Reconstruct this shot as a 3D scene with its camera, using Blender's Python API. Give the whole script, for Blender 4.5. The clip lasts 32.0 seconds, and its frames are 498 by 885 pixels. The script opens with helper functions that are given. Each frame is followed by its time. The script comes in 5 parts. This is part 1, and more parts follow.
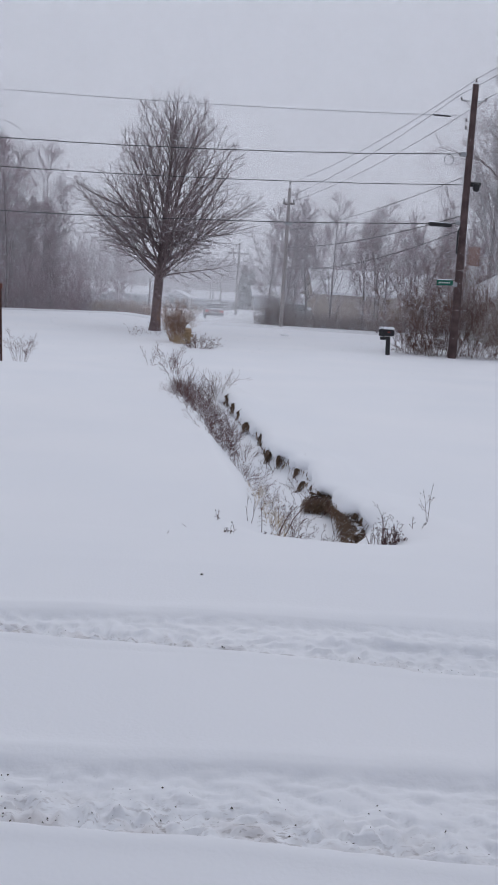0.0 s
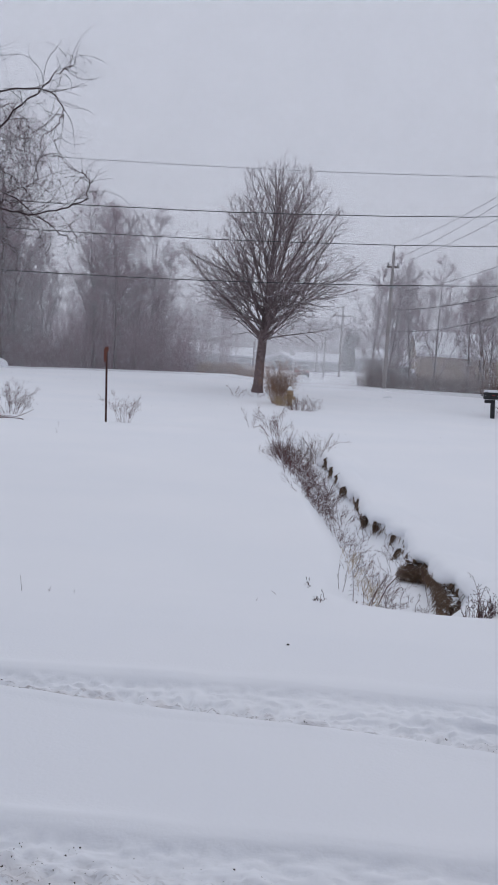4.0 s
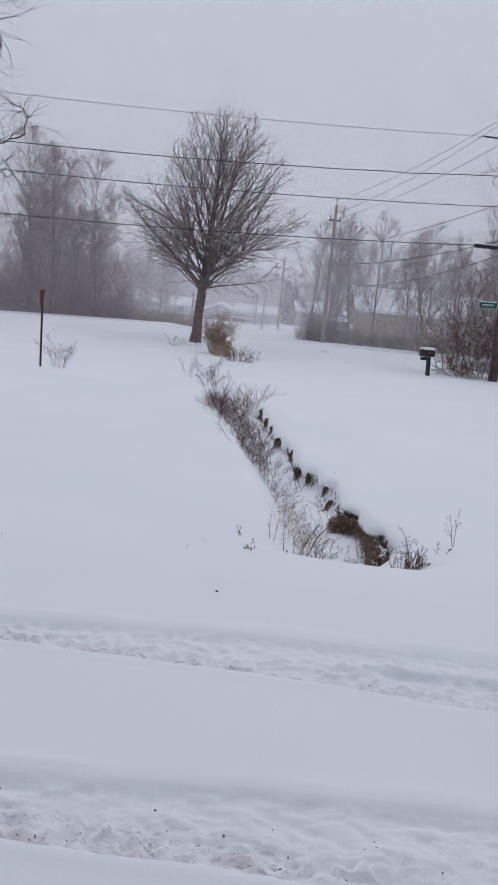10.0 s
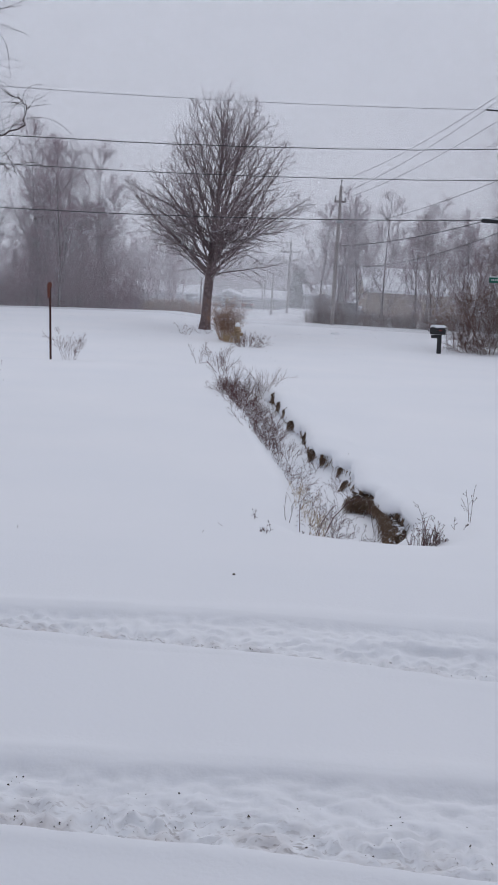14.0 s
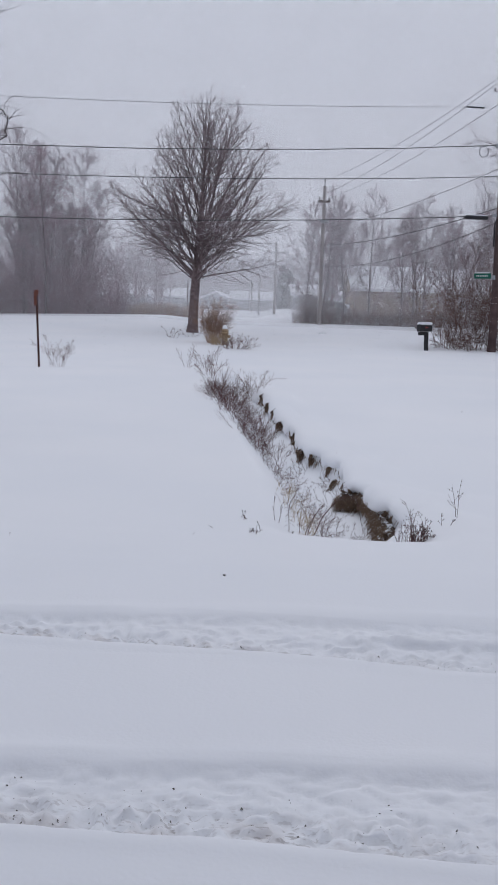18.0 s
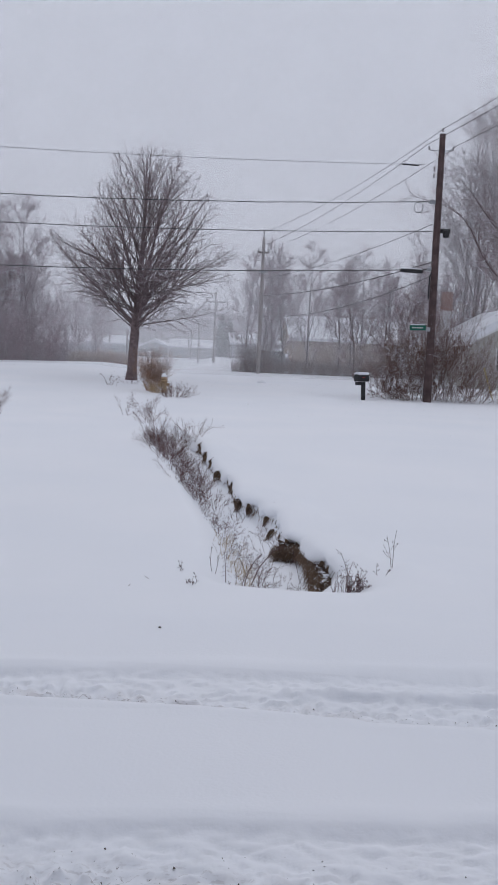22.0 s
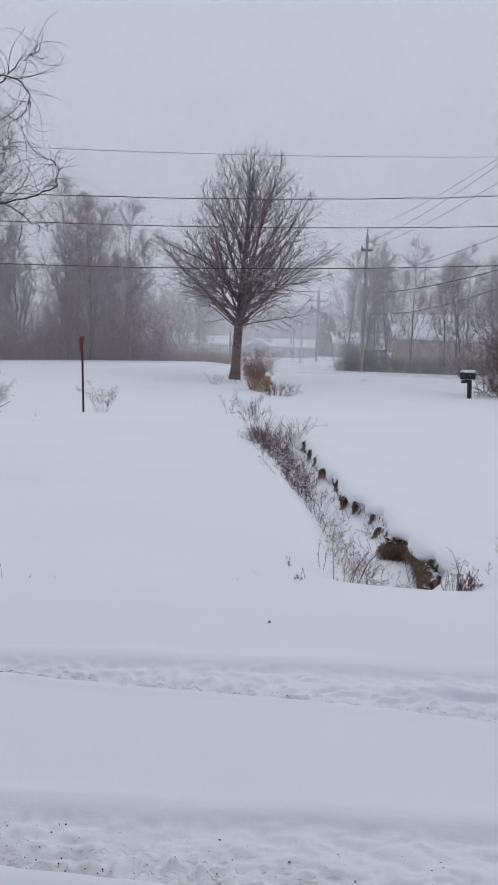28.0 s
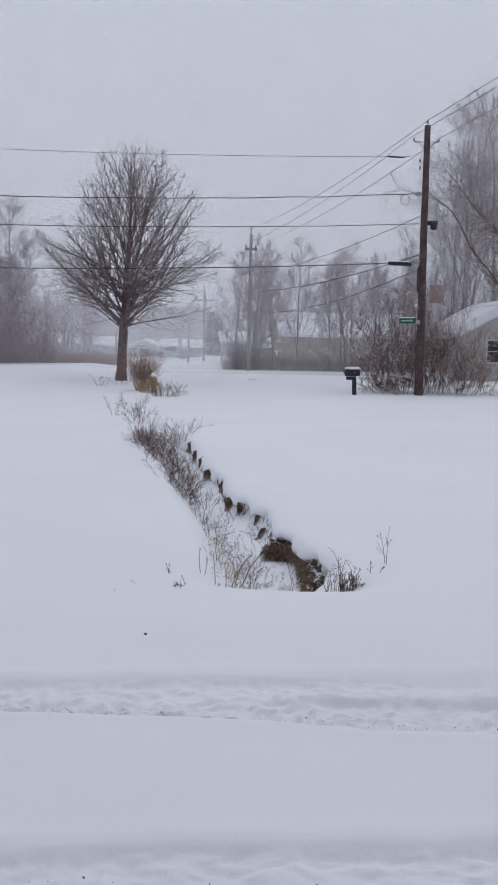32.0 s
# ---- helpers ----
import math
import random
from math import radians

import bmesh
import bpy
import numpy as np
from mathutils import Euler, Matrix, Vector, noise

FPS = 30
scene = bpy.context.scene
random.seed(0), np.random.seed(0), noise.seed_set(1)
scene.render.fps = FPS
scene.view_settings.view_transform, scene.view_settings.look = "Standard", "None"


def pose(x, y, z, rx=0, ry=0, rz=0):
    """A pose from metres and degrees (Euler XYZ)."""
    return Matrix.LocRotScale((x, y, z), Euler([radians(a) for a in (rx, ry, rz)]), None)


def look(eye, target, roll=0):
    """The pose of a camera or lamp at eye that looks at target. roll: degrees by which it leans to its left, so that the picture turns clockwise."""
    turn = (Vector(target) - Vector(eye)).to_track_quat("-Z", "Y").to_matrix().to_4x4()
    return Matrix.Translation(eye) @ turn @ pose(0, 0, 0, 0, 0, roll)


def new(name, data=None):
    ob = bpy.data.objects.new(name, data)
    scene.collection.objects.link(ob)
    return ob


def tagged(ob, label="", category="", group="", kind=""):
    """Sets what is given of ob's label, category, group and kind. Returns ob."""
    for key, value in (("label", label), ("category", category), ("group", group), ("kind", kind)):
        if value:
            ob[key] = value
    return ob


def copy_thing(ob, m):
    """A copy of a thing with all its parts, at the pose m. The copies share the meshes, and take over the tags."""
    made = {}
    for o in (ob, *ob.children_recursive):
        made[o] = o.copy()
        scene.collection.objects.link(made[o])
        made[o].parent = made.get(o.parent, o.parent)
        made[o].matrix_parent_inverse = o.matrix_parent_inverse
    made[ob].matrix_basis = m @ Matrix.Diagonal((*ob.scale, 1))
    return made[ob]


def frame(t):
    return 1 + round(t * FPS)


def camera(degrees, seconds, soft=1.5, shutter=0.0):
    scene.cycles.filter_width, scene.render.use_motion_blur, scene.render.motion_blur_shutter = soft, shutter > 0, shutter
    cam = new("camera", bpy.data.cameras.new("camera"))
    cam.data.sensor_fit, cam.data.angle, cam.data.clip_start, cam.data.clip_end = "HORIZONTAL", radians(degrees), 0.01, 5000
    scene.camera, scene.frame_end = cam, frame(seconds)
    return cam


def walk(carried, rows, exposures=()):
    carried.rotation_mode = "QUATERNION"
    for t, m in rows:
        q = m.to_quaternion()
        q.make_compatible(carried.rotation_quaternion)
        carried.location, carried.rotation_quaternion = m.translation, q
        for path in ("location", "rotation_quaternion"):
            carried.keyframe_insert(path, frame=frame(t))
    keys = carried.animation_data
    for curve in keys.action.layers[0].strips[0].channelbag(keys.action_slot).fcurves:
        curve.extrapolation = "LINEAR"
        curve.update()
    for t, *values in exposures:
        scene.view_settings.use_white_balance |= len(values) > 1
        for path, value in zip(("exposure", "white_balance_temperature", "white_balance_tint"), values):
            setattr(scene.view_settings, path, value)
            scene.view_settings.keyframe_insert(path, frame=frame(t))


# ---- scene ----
cam = camera(28.0, 32.0, soft=1.8)
PATH = [
    (0, (-0.0613, 0.7116, 1.5955), (-0.0648, 2.6879, 1.2886), 3.58),
    (0.5, (-0.0028, 0.6236, 1.6532), (-0.0292, 2.5980, 1.3351), 3.68),
    (1, (0.0514, 0.7636, 1.6283), (-0.1173, 2.7371, 1.3511), 4.47),
    (1.5, (0.0615, 0.7706, 1.6254), (-0.1306, 2.7471, 1.3880), 3.47),
    (2, (0.0254, 0.7506, 1.6351), (-0.1470, 2.7331, 1.4349), 3.47),
    (2.5, (0.0064, 0.7506, 1.6290), (-0.1778, 2.7304, 1.4136), 3.67),
    (3, (0.0194, 0.7466, 1.6301), (-0.1557, 2.7252, 1.3968), 3.87),
    (3.5, (0.0164, 0.7396, 1.6361), (-0.1969, 2.7170, 1.4255), 3.57),
    (5.5, (0.0123, 0.7526, 1.6380), (-0.2071, 2.7314, 1.4474), 3.57),
    (6, (0.0124, 0.7536, 1.6340), (-0.1910, 2.7338, 1.4405), 3.77),
    (6.5, (0.0143, 0.7446, 1.6381), (-0.1821, 2.7251, 1.4405), 3.97),
    (7, (0.0214, 0.7566, 1.6371), (-0.1711, 2.7375, 1.4396), 3.87),
    (7.5, (0.0404, 0.7696, 1.6282), (-0.1060, 2.7549, 1.4362), 3.97),
    (8, (0.0394, 0.7546, 1.6293), (-0.0467, 2.7398, 1.4027), 3.98),
    (8.5, (0.0297, 0.8065, 1.6031), (-0.0433, 2.7892, 1.3506), 4.08),
    (9, (0.0336, 0.7866, 1.6141), (0.0136, 2.7718, 1.3722), 4.28),
    (9.5, (0.0223, 0.7076, 1.6382), (-0.0005, 2.6898, 1.3732), 4.98),
    (10, (0.0266, 0.7795, 1.6091), (-0.0550, 2.7574, 1.3237), 5.68),
    (10.5, (0.0793, 0.6446, 1.6328), (-0.1229, 2.6068, 1.3033), 6.37),
    (11, (0.1269, 0.8034, 1.5809), (-0.1893, 2.7468, 1.2295), 5.46),
    (11.5, (0.0960, 0.8494, 1.5615), (-0.2079, 2.7916, 1.1933), 4.56),
    (12, (0.0158, 0.7605, 1.5880), (-0.1991, 2.7134, 1.2136), 4.17),
    (12.5, (-0.0423, 0.7216, 1.5976), (-0.2334, 2.6797, 1.2383), 4.07),
    (13, (-0.0044, 0.7476, 1.6079), (-0.1718, 2.7153, 1.2916), 4.27),
    (13.5, (0.0409, 0.8305, 1.5751), (-0.0845, 2.8012, 1.2582), 3.88),
    (15.5, (0.0245, 0.6786, 1.6203), (-0.0691, 2.6544, 1.3246), 2.98),
    (16, (0.0315, 0.7046, 1.6183), (-0.1032, 2.6797, 1.3342), 4.07),
    (16.5, (0.0345, 0.6996, 1.6183), (-0.1003, 2.6758, 1.3423), 3.87),
    (17, (0.0256, 0.7265, 1.6052), (-0.0542, 2.7072, 1.3397), 3.38),
    (17.5, (0.0415, 0.6726, 1.6204), (-0.0113, 2.6537, 1.3512), 2.98),
    (18, (0.0686, 0.7185, 1.6036), (-0.0208, 2.6921, 1.2920), 1.88),
    (18.5, (0.0937, 0.7345, 1.5967), (-0.0106, 2.7045, 1.2680), 0.88),
    (19, (0.0897, 0.7435, 1.5997), (0.0041, 2.7200, 1.3061), 0.68),
    (19.5, (0.0825, 0.7225, 1.6127), (0.0694, 2.7094, 1.3847), 1.78),
    (20, (0.0724, 0.6766, 1.6257), (0.0741, 2.6653, 1.4138), 2.68),
    (20.5, (0.0956, 0.7135, 1.6118), (0.0872, 2.7027, 1.4038), 2.08),
    (21, (0.1125, 0.7135, 1.6169), (0.1542, 2.7029, 1.4155), 1.28),
    (21.5, (0.0914, 0.6915, 1.6248), (0.1330, 2.6814, 1.4284), 1.88),
    (22, (0.0814, 0.6956, 1.6287), (0.1101, 2.6840, 1.4161), 2.58),
    (22.5, (0.0834, 0.7045, 1.6237), (0.1092, 2.6934, 1.4141), 2.58),
    (23, (0.0744, 0.7036, 1.6286), (0.0961, 2.6926, 1.4209), 2.78),
    (23.5, (0.0555, 0.7226, 1.6205), (0.0162, 2.7109, 1.4083), 3.48),
    (24, (0.0334, 0.6886, 1.6243), (-0.0195, 2.6726, 1.3781), 3.78),
    (24.5, (0.0376, 0.7465, 1.6043), (-0.0402, 2.7276, 1.3408), 3.18),
    (25, (0.0477, 0.7275, 1.5964), (-0.0749, 2.7026, 1.3066), 1.58),
    (25.5, (0.0546, 0.6885, 1.6045), (-0.0823, 2.6668, 1.3444), 0.67),
    (26, (0.0406, 0.7035, 1.6024), (-0.0956, 2.6870, 1.3854), 0.77),
    (26.5, (0.0386, 0.6855, 1.6054), (-0.1136, 2.6677, 1.3863), 0.97),
    (28.5, (0.0357, 0.7365, 1.5893), (-0.1315, 2.7172, 1.3680), 2.37),
    (29, (-0.0003, 0.7115, 1.5900), (-0.0969, 2.7022, 1.4233), 4.37),
    (29.5, (0.0787, 0.6855, 1.5937), (-0.0134, 2.6698, 1.3610), 3.18),
    (30, (0.1891, 0.8244, 1.5564), (0.0948, 2.8106, 1.3418), 3.88),
    (30.5, (0.2130, 0.8304, 1.5666), (0.0937, 2.8160, 1.3587), 2.07),
    (31, (0.1559, 0.8494, 1.5770), (0.0354, 2.8366, 1.3861), 1.37),
    (31.5, (0.0669, 0.9375, 1.5841), (0.0486, 2.9258, 1.3690), -0.32),
    (32, (0.1297, 0.9055, 1.6017), (0.1725, 2.8933, 1.3852), 1.18),
]
walk(cam, [(t, look(eye, target, roll)) for t, eye, target, roll in PATH])


# ---- world and light ----
world = bpy.data.worlds.new("overcast_sky")
scene.world = world
world.use_nodes = True
wn, wl = world.node_tree.nodes, world.node_tree.links
sky = wn.new("ShaderNodeTexSky")
sky.sky_type, sky.sun_disc = "NISHITA", False
sky.sun_elevation, sky.sun_rotation = radians(62), radians(10)
sky.dust_density, sky.air_density = 4.0, 1.0
cloud = wn.new("ShaderNodeMix")
cloud.data_type = "RGBA"
cloud.inputs["Factor"].default_value = 0.97
wl.new(sky.outputs[0], cloud.inputs["A"])
cloud.inputs["B"].default_value = (5.88, 6.15, 7.06, 1)
wl.new(cloud.outputs["Result"], wn["Background"].inputs["Color"])
wn["Background"].inputs["Strength"].default_value = 0.1

sun_data = bpy.data.lights.new("sun", "SUN")
sun_data.energy, sun_data.angle, sun_data.color = 0.25, radians(60), (1.0, 0.97, 0.93)
sun = new("sun", sun_data)
sun.matrix_world = look((0, 0, 60), (-5, -30, 0))
scene.view_settings.exposure = 0.0


# ---- materials ----
def material(name, rough=0.8, metal=0.0):
    m = bpy.data.materials.new(name)
    m.use_nodes = True
    bs = m.node_tree.nodes["Principled BSDF"]
    bs.inputs["Roughness"].default_value = rough
    bs.inputs["Metallic"].default_value = metal
    bs.inputs["Specular IOR Level"].default_value = 0.25
    return m, m.node_tree.nodes, m.node_tree.links, bs


def noise_node(n, l, scale, detail=4.0, coord="Object"):
    tc = n.new("ShaderNodeTexCoord")
    t = n.new("ShaderNodeTexNoise")
    t.inputs["Scale"].default_value, t.inputs["Detail"].default_value = scale, detail
    l.new(tc.outputs[coord], t.inputs["Vector"])
    return t


def ramp(n, l, src, stops):
    r = n.new("ShaderNodeValToRGB")
    el = r.color_ramp.elements
    while len(el) < len(stops):
        el.new(0.5)
    for e, (p, c) in zip(el, stops):
        e.position, e.color = p, (*c, 1)
    l.new(src, r.inputs[0])
    return r


def mix(n, l, fac, a, b):
    m = n.new("ShaderNodeMix")
    m.data_type = "RGBA"
    for sock, v in (("Factor", fac), ("A", a), ("B", b)):
        if hasattr(v, "is_output"):
            l.new(v, m.inputs[sock])
        elif sock == "Factor":
            m.inputs[sock].default_value = v
        else:
            m.inputs[sock].default_value = (*v, 1)
    return m.outputs["Result"]


def maths(n, l, op, a, b=0.0):
    m = n.new("ShaderNodeMath")
    m.operation = op
    for k, v in enumerate((a, b)):
        if hasattr(v, "is_output"):
            l.new(v, m.inputs[k])
        else:
            m.inputs[k].default_value = v
    return m.outputs[0]


def bump(n, l, bs, src, strength, dist):
    b = n.new("ShaderNodeBump")
    b.inputs["Strength"].default_value, b.inputs["Distance"].default_value = strength, dist
    l.new(src, b.inputs["Height"])
    l.new(b.outputs[0], bs.inputs["Normal"])


def two_tone(name, c1, c2, scale=6.0, rough=0.85, metal=0.0, relief=0.0, snow=0.0, snow_scale=5.0):
    """A mottled surface; snow: how much settled snow lies on what faces up."""
    m, n, l, bs = material(name, rough, metal)
    t = noise_node(n, l, scale)
    col = ramp(n, l, t.outputs["Fac"], [(0.32, c1), (0.68, c2)]).outputs[0]
    fine = noise_node(n, l, scale * 7)
    col = mix(n, l, maths(n, l, "MULTIPLY", fine.outputs["Fac"], 0.35), col, tuple(v * 0.55 for v in c1))
    if snow:
        geo = n.new("ShaderNodeNewGeometry")
        sep = n.new("ShaderNodeSeparateXYZ")
        l.new(geo.outputs["Normal"], sep.inputs[0])
        t2 = noise_node(n, l, snow_scale, 2.0)
        up = maths(n, l, "ADD", sep.outputs["Z"], maths(n, l, "MULTIPLY", maths(n, l, "SUBTRACT", t2.outputs["Fac"], 0.5), 2.2))
        f = ramp(n, l, up, [(1.0 - snow, (0, 0, 0)), (min(1.0, 1.12 - snow), (1, 1, 1))]).outputs[0]
        col = mix(n, l, f, col, (0.82, 0.84, 0.88))
    l.new(col, bs.inputs["Base Color"])
    if relief:
        bump(n, l, bs, fine.outputs["Fac"], 0.6, relief)
    return m


def snow_material():
    m, n, l, bs = material("snow", 0.65)
    tc = n.new("ShaderNodeTexCoord")
    sep = n.new("ShaderNodeSeparateXYZ")
    l.new(tc.outputs["Object"], sep.inputs[0])
    big = noise_node(n, l, 0.35, 3.0)
    col = ramp(n, l, big.outputs["Fac"], [(0.3, (0.83, 0.85, 0.89)), (0.7, (0.87, 0.88, 0.91))]).outputs[0]
    # slush and grit pressed into the two wheel tracks
    grit = noise_node(n, l, 62.0, 5.0)
    drawn = n.new("ShaderNodeMapping")
    drawn.inputs["Scale"].default_value = (0.34, 1.0, 1.0)
    l.new(tc.outputs["Object"], drawn.inputs["Vector"])
    l.new(drawn.outputs[0], grit.inputs["Vector"])
    patch = noise_node(n, l, 2.6, 2.0)
    dirt = maths(n, l, "MULTIPLY", ramp(n, l, grit.outputs["Fac"], [(0.55, (0, 0, 0)), (0.63, (1, 1, 1))]).outputs[0],
                 ramp(n, l, patch.outputs["Fac"], [(0.4, (0.12, 0.12, 0.12)), (0.62, (1, 1, 1))]).outputs[0])
    lane = None
    for y0, slope, strong, wide in ((4.92, -0.09, 1.0, 0.5), (3.405, -0.065, 0.8, 0.8)):
        line = maths(n, l, "ADD", maths(n, l, "MULTIPLY", sep.outputs["X"], slope), y0)
        off = maths(n, l, "SUBTRACT", sep.outputs["Y"], line)
        g = strong
        band = ramp(n, l, off, [(0.0, (0, 0, 0)), (0.025, (g, g, g)), (0.1 * wide, (g * 0.85, g * 0.85, g * 0.85)), (0.22 * wide, (g * 0.5, g * 0.5, g * 0.5)), (0.36 * wide, (0, 0, 0))]).outputs[0]
        lane = band if lane is None else maths(n, l, "MAXIMUM", lane, band)
    west = ramp(n, l, sep.outputs["X"], [(0.0, (1, 1, 1)), (0.9, (0.3, 0.3, 0.3))]).outputs[0]
    smear = maths(n, l, "MULTIPLY", maths(n, l, "MULTIPLY", lane, west), ramp(n, l, noise_node(n, l, 7.0, 3.0).outputs["Fac"], [(0.44, (0, 0, 0)), (0.66, (0.55, 0.55, 0.55))]).outputs[0])
    col = mix(n, l, smear, col, (0.5, 0.44, 0.42))
    col = mix(n, l, maths(n, l, "MULTIPLY", maths(n, l, "MULTIPLY", maths(n, l, "MULTIPLY", dirt, lane), west), 0.9), col, (0.2, 0.16, 0.15))
    l.new(col, bs.inputs["Base Color"])
    f = noise_node(n, l, 60.0, 4.0)
    f2 = noise_node(n, l, 3.0, 3.0)
    h = maths(n, l, "ADD", f.outputs["Fac"], maths(n, l, "MULTIPLY", f2.outputs["Fac"], 2.0))
    bump(n, l, bs, h, 0.13, 0.012)
    return m


SNOW = snow_material()
SNOWCAP = two_tone("settled_snow", (0.82, 0.84, 0.88), (0.87, 0.88, 0.91), 3.0, 0.7, relief=0.01)
BARK = two_tone("maple_bark", (0.12, 0.088, 0.09), (0.24, 0.187, 0.185), 7.0, 0.9, relief=0.02, snow=0.37)
YARDBARK = two_tone("dark_bark", (0.045, 0.032, 0.034), (0.095, 0.068, 0.07), 9.0, 0.9, relief=0.01, snow=0.07)
TWIG = two_tone("maple_twigs", (0.23, 0.17, 0.185), (0.35, 0.27, 0.285), 4.0, 0.9, snow=0.42, snow_scale=9.0)
WOODBARK = two_tone("woodland_bark", (0.1, 0.075, 0.08), (0.18, 0.14, 0.146), 3.0, 0.9, snow=0.4)
# far twigs: haze is put into the pale base colour, with settled snow on top
WOODTWIG = two_tone("hazed_twigs", (0.235, 0.15, 0.178), (0.345, 0.242, 0.272), 1.5, 0.9, snow=0.35, snow_scale=2.0)
SNOWTWIG = two_tone("snow_lined_bark", (0.14, 0.11, 0.115), (0.22, 0.18, 0.185), 3.0, 0.9, snow=0.75, snow_scale=2.0)
BRUSH = two_tone("brush_stems", (0.12, 0.066, 0.057), (0.23, 0.145, 0.125), 2.5, 0.9, snow=0.42, snow_scale=4.0)
WEED = two_tone("dead_weed_stems", (0.1, 0.052, 0.053), (0.215, 0.122, 0.118), 5.0, 0.9, snow=0.17, snow_scale=12.0)
SEED = two_tone("dark_seed_heads", (0.07, 0.045, 0.045), (0.13, 0.085, 0.08), 20.0, 0.95)
STRAW = two_tone("dry_straw_grass", (0.38, 0.27, 0.15), (0.54, 0.41, 0.25), 3.0, 0.9, snow=0.3, snow_scale=9.0)
EARTH = two_tone("bare_earth", (0.042, 0.027, 0.02), (0.2, 0.136, 0.092), 34.0, 0.95, relief=0.03, snow=0.1, snow_scale=22.0)
TURF = two_tone("brown_turf", (0.11, 0.068, 0.047), (0.33, 0.225, 0.15), 30.0, 0.95, snow=0.22, snow_scale=30.0)
REED = two_tone("brown_reeds", (0.25, 0.14, 0.095), (0.4, 0.245, 0.165), 3.0, 0.9, snow=0.2)
POLE = two_tone("creosoted_pole", (0.06, 0.04, 0.04), (0.12, 0.082, 0.08), 3.0, 0.85, relief=0.01, snow=0.16)
POLEGREY = two_tone("weathered_pole", (0.22, 0.19, 0.185), (0.36, 0.32, 0.31), 3.0, 0.9, relief=0.01)
RUST = two_tone("rusty_steel", (0.055, 0.03, 0.028), (0.13, 0.06, 0.05), 18.0, 0.8, 0.3, relief=0.004)
GUARDY = two_tone("pale_yellow_plastic", (0.45, 0.34, 0.12), (0.55, 0.44, 0.18), 9.0, 0.6)
ORANGE = two_tone("faded_orange_paint", (0.12, 0.042, 0.033), (0.2, 0.075, 0.055), 16.0, 0.7)
WIRE = two_tone("black_cable", (0.03, 0.03, 0.033), (0.06, 0.058, 0.06), 3.0, 0.6)
STEEL = two_tone("galvanised_steel", (0.25, 0.26, 0.28), (0.38, 0.39, 0.4), 9.0, 0.5, 0.7)
PORCELAIN = two_tone("dark_porcelain", (0.07, 0.06, 0.062), (0.13, 0.115, 0.115), 9.0, 0.3)
BLACKP = two_tone("black_plastic", (0.018, 0.018, 0.021), (0.035, 0.034, 0.037), 12.0, 0.5)
REDP = two_tone("red_plastic", (0.25, 0.03, 0.03), (0.34, 0.05, 0.045), 12.0, 0.4)
GREEN = two_tone("green_sign_sheet", (0.008, 0.085, 0.06), (0.012, 0.11, 0.075), 12.0, 0.4)
WHITE = two_tone("white_paint", (0.72, 0.73, 0.74), (0.8, 0.8, 0.81), 4.0, 0.6)
YELLOW = two_tone("yellow_paint", (0.29, 0.2, 0.12), (0.4, 0.295, 0.19), 9.0, 0.6)
SIDING = two_tone("beige_siding", (0.42, 0.40, 0.37), (0.5, 0.48, 0.45), 1.2, 0.7)
TANBRICK = two_tone("tan_brick", (0.22, 0.15, 0.1), (0.31, 0.225, 0.155), 1.5, 0.9)
REDBRICK = two_tone("red_brick", (0.24, 0.13, 0.105), (0.34, 0.2, 0.17), 6.0, 0.9)
# dark and bluish so that the unseen wall's bounce cools the near snow
BLUEGREY = two_tone("unseen_wall_blue", (0.1, 0.13, 0.21), (0.14, 0.175, 0.27), 1.0, 0.7)
PALE = two_tone("pale_siding", (0.33, 0.33, 0.35), (0.45, 0.45, 0.46), 1.0, 0.7)
BARN = two_tone("barn_red_boards", (0.17, 0.05, 0.06), (0.25, 0.085, 0.09), 4.0, 0.85)
GLASS = two_tone("dark_window_glass", (0.03, 0.033, 0.04), (0.05, 0.055, 0.065), 1.0, 0.08)
FIR = two_tone("evergreen_scale_leaves", (0.05, 0.065, 0.055), (0.085, 0.1, 0.085), 3.0, 0.9, snow=0.3, snow_scale=3.0)
MAROON = two_tone("dark_red_car_paint", (0.10, 0.025, 0.03), (0.13, 0.035, 0.04), 2.0, 0.3)
DARKCAR = two_tone("dark_car_paint", (0.03, 0.032, 0.038), (0.045, 0.047, 0.052), 2.0, 0.3)
SILVER = two_tone("silver_truck_paint", (0.4, 0.41, 0.43), (0.5, 0.51, 0.53), 2.0, 0.35, 0.2)
TYRE = two_tone("tyre_rubber", (0.02, 0.02, 0.022), (0.04, 0.04, 0.042), 9.0, 0.85)
STONE = two_tone("dark_gravel", (0.05, 0.042, 0.04), (0.14, 0.115, 0.1), 40.0, 0.9)


def lamp_glow():
    m, n, l, bs = material("lit_tail_lamp", 0.3)
    bs.inputs["Base Color"].default_value = (0.5, 0.02, 0.02, 1)
    bs.inputs["Emission Color"].default_value = (1.0, 0.1, 0.06, 1)
    bs.inputs["Emission Strength"].default_value = 0.15
    return m


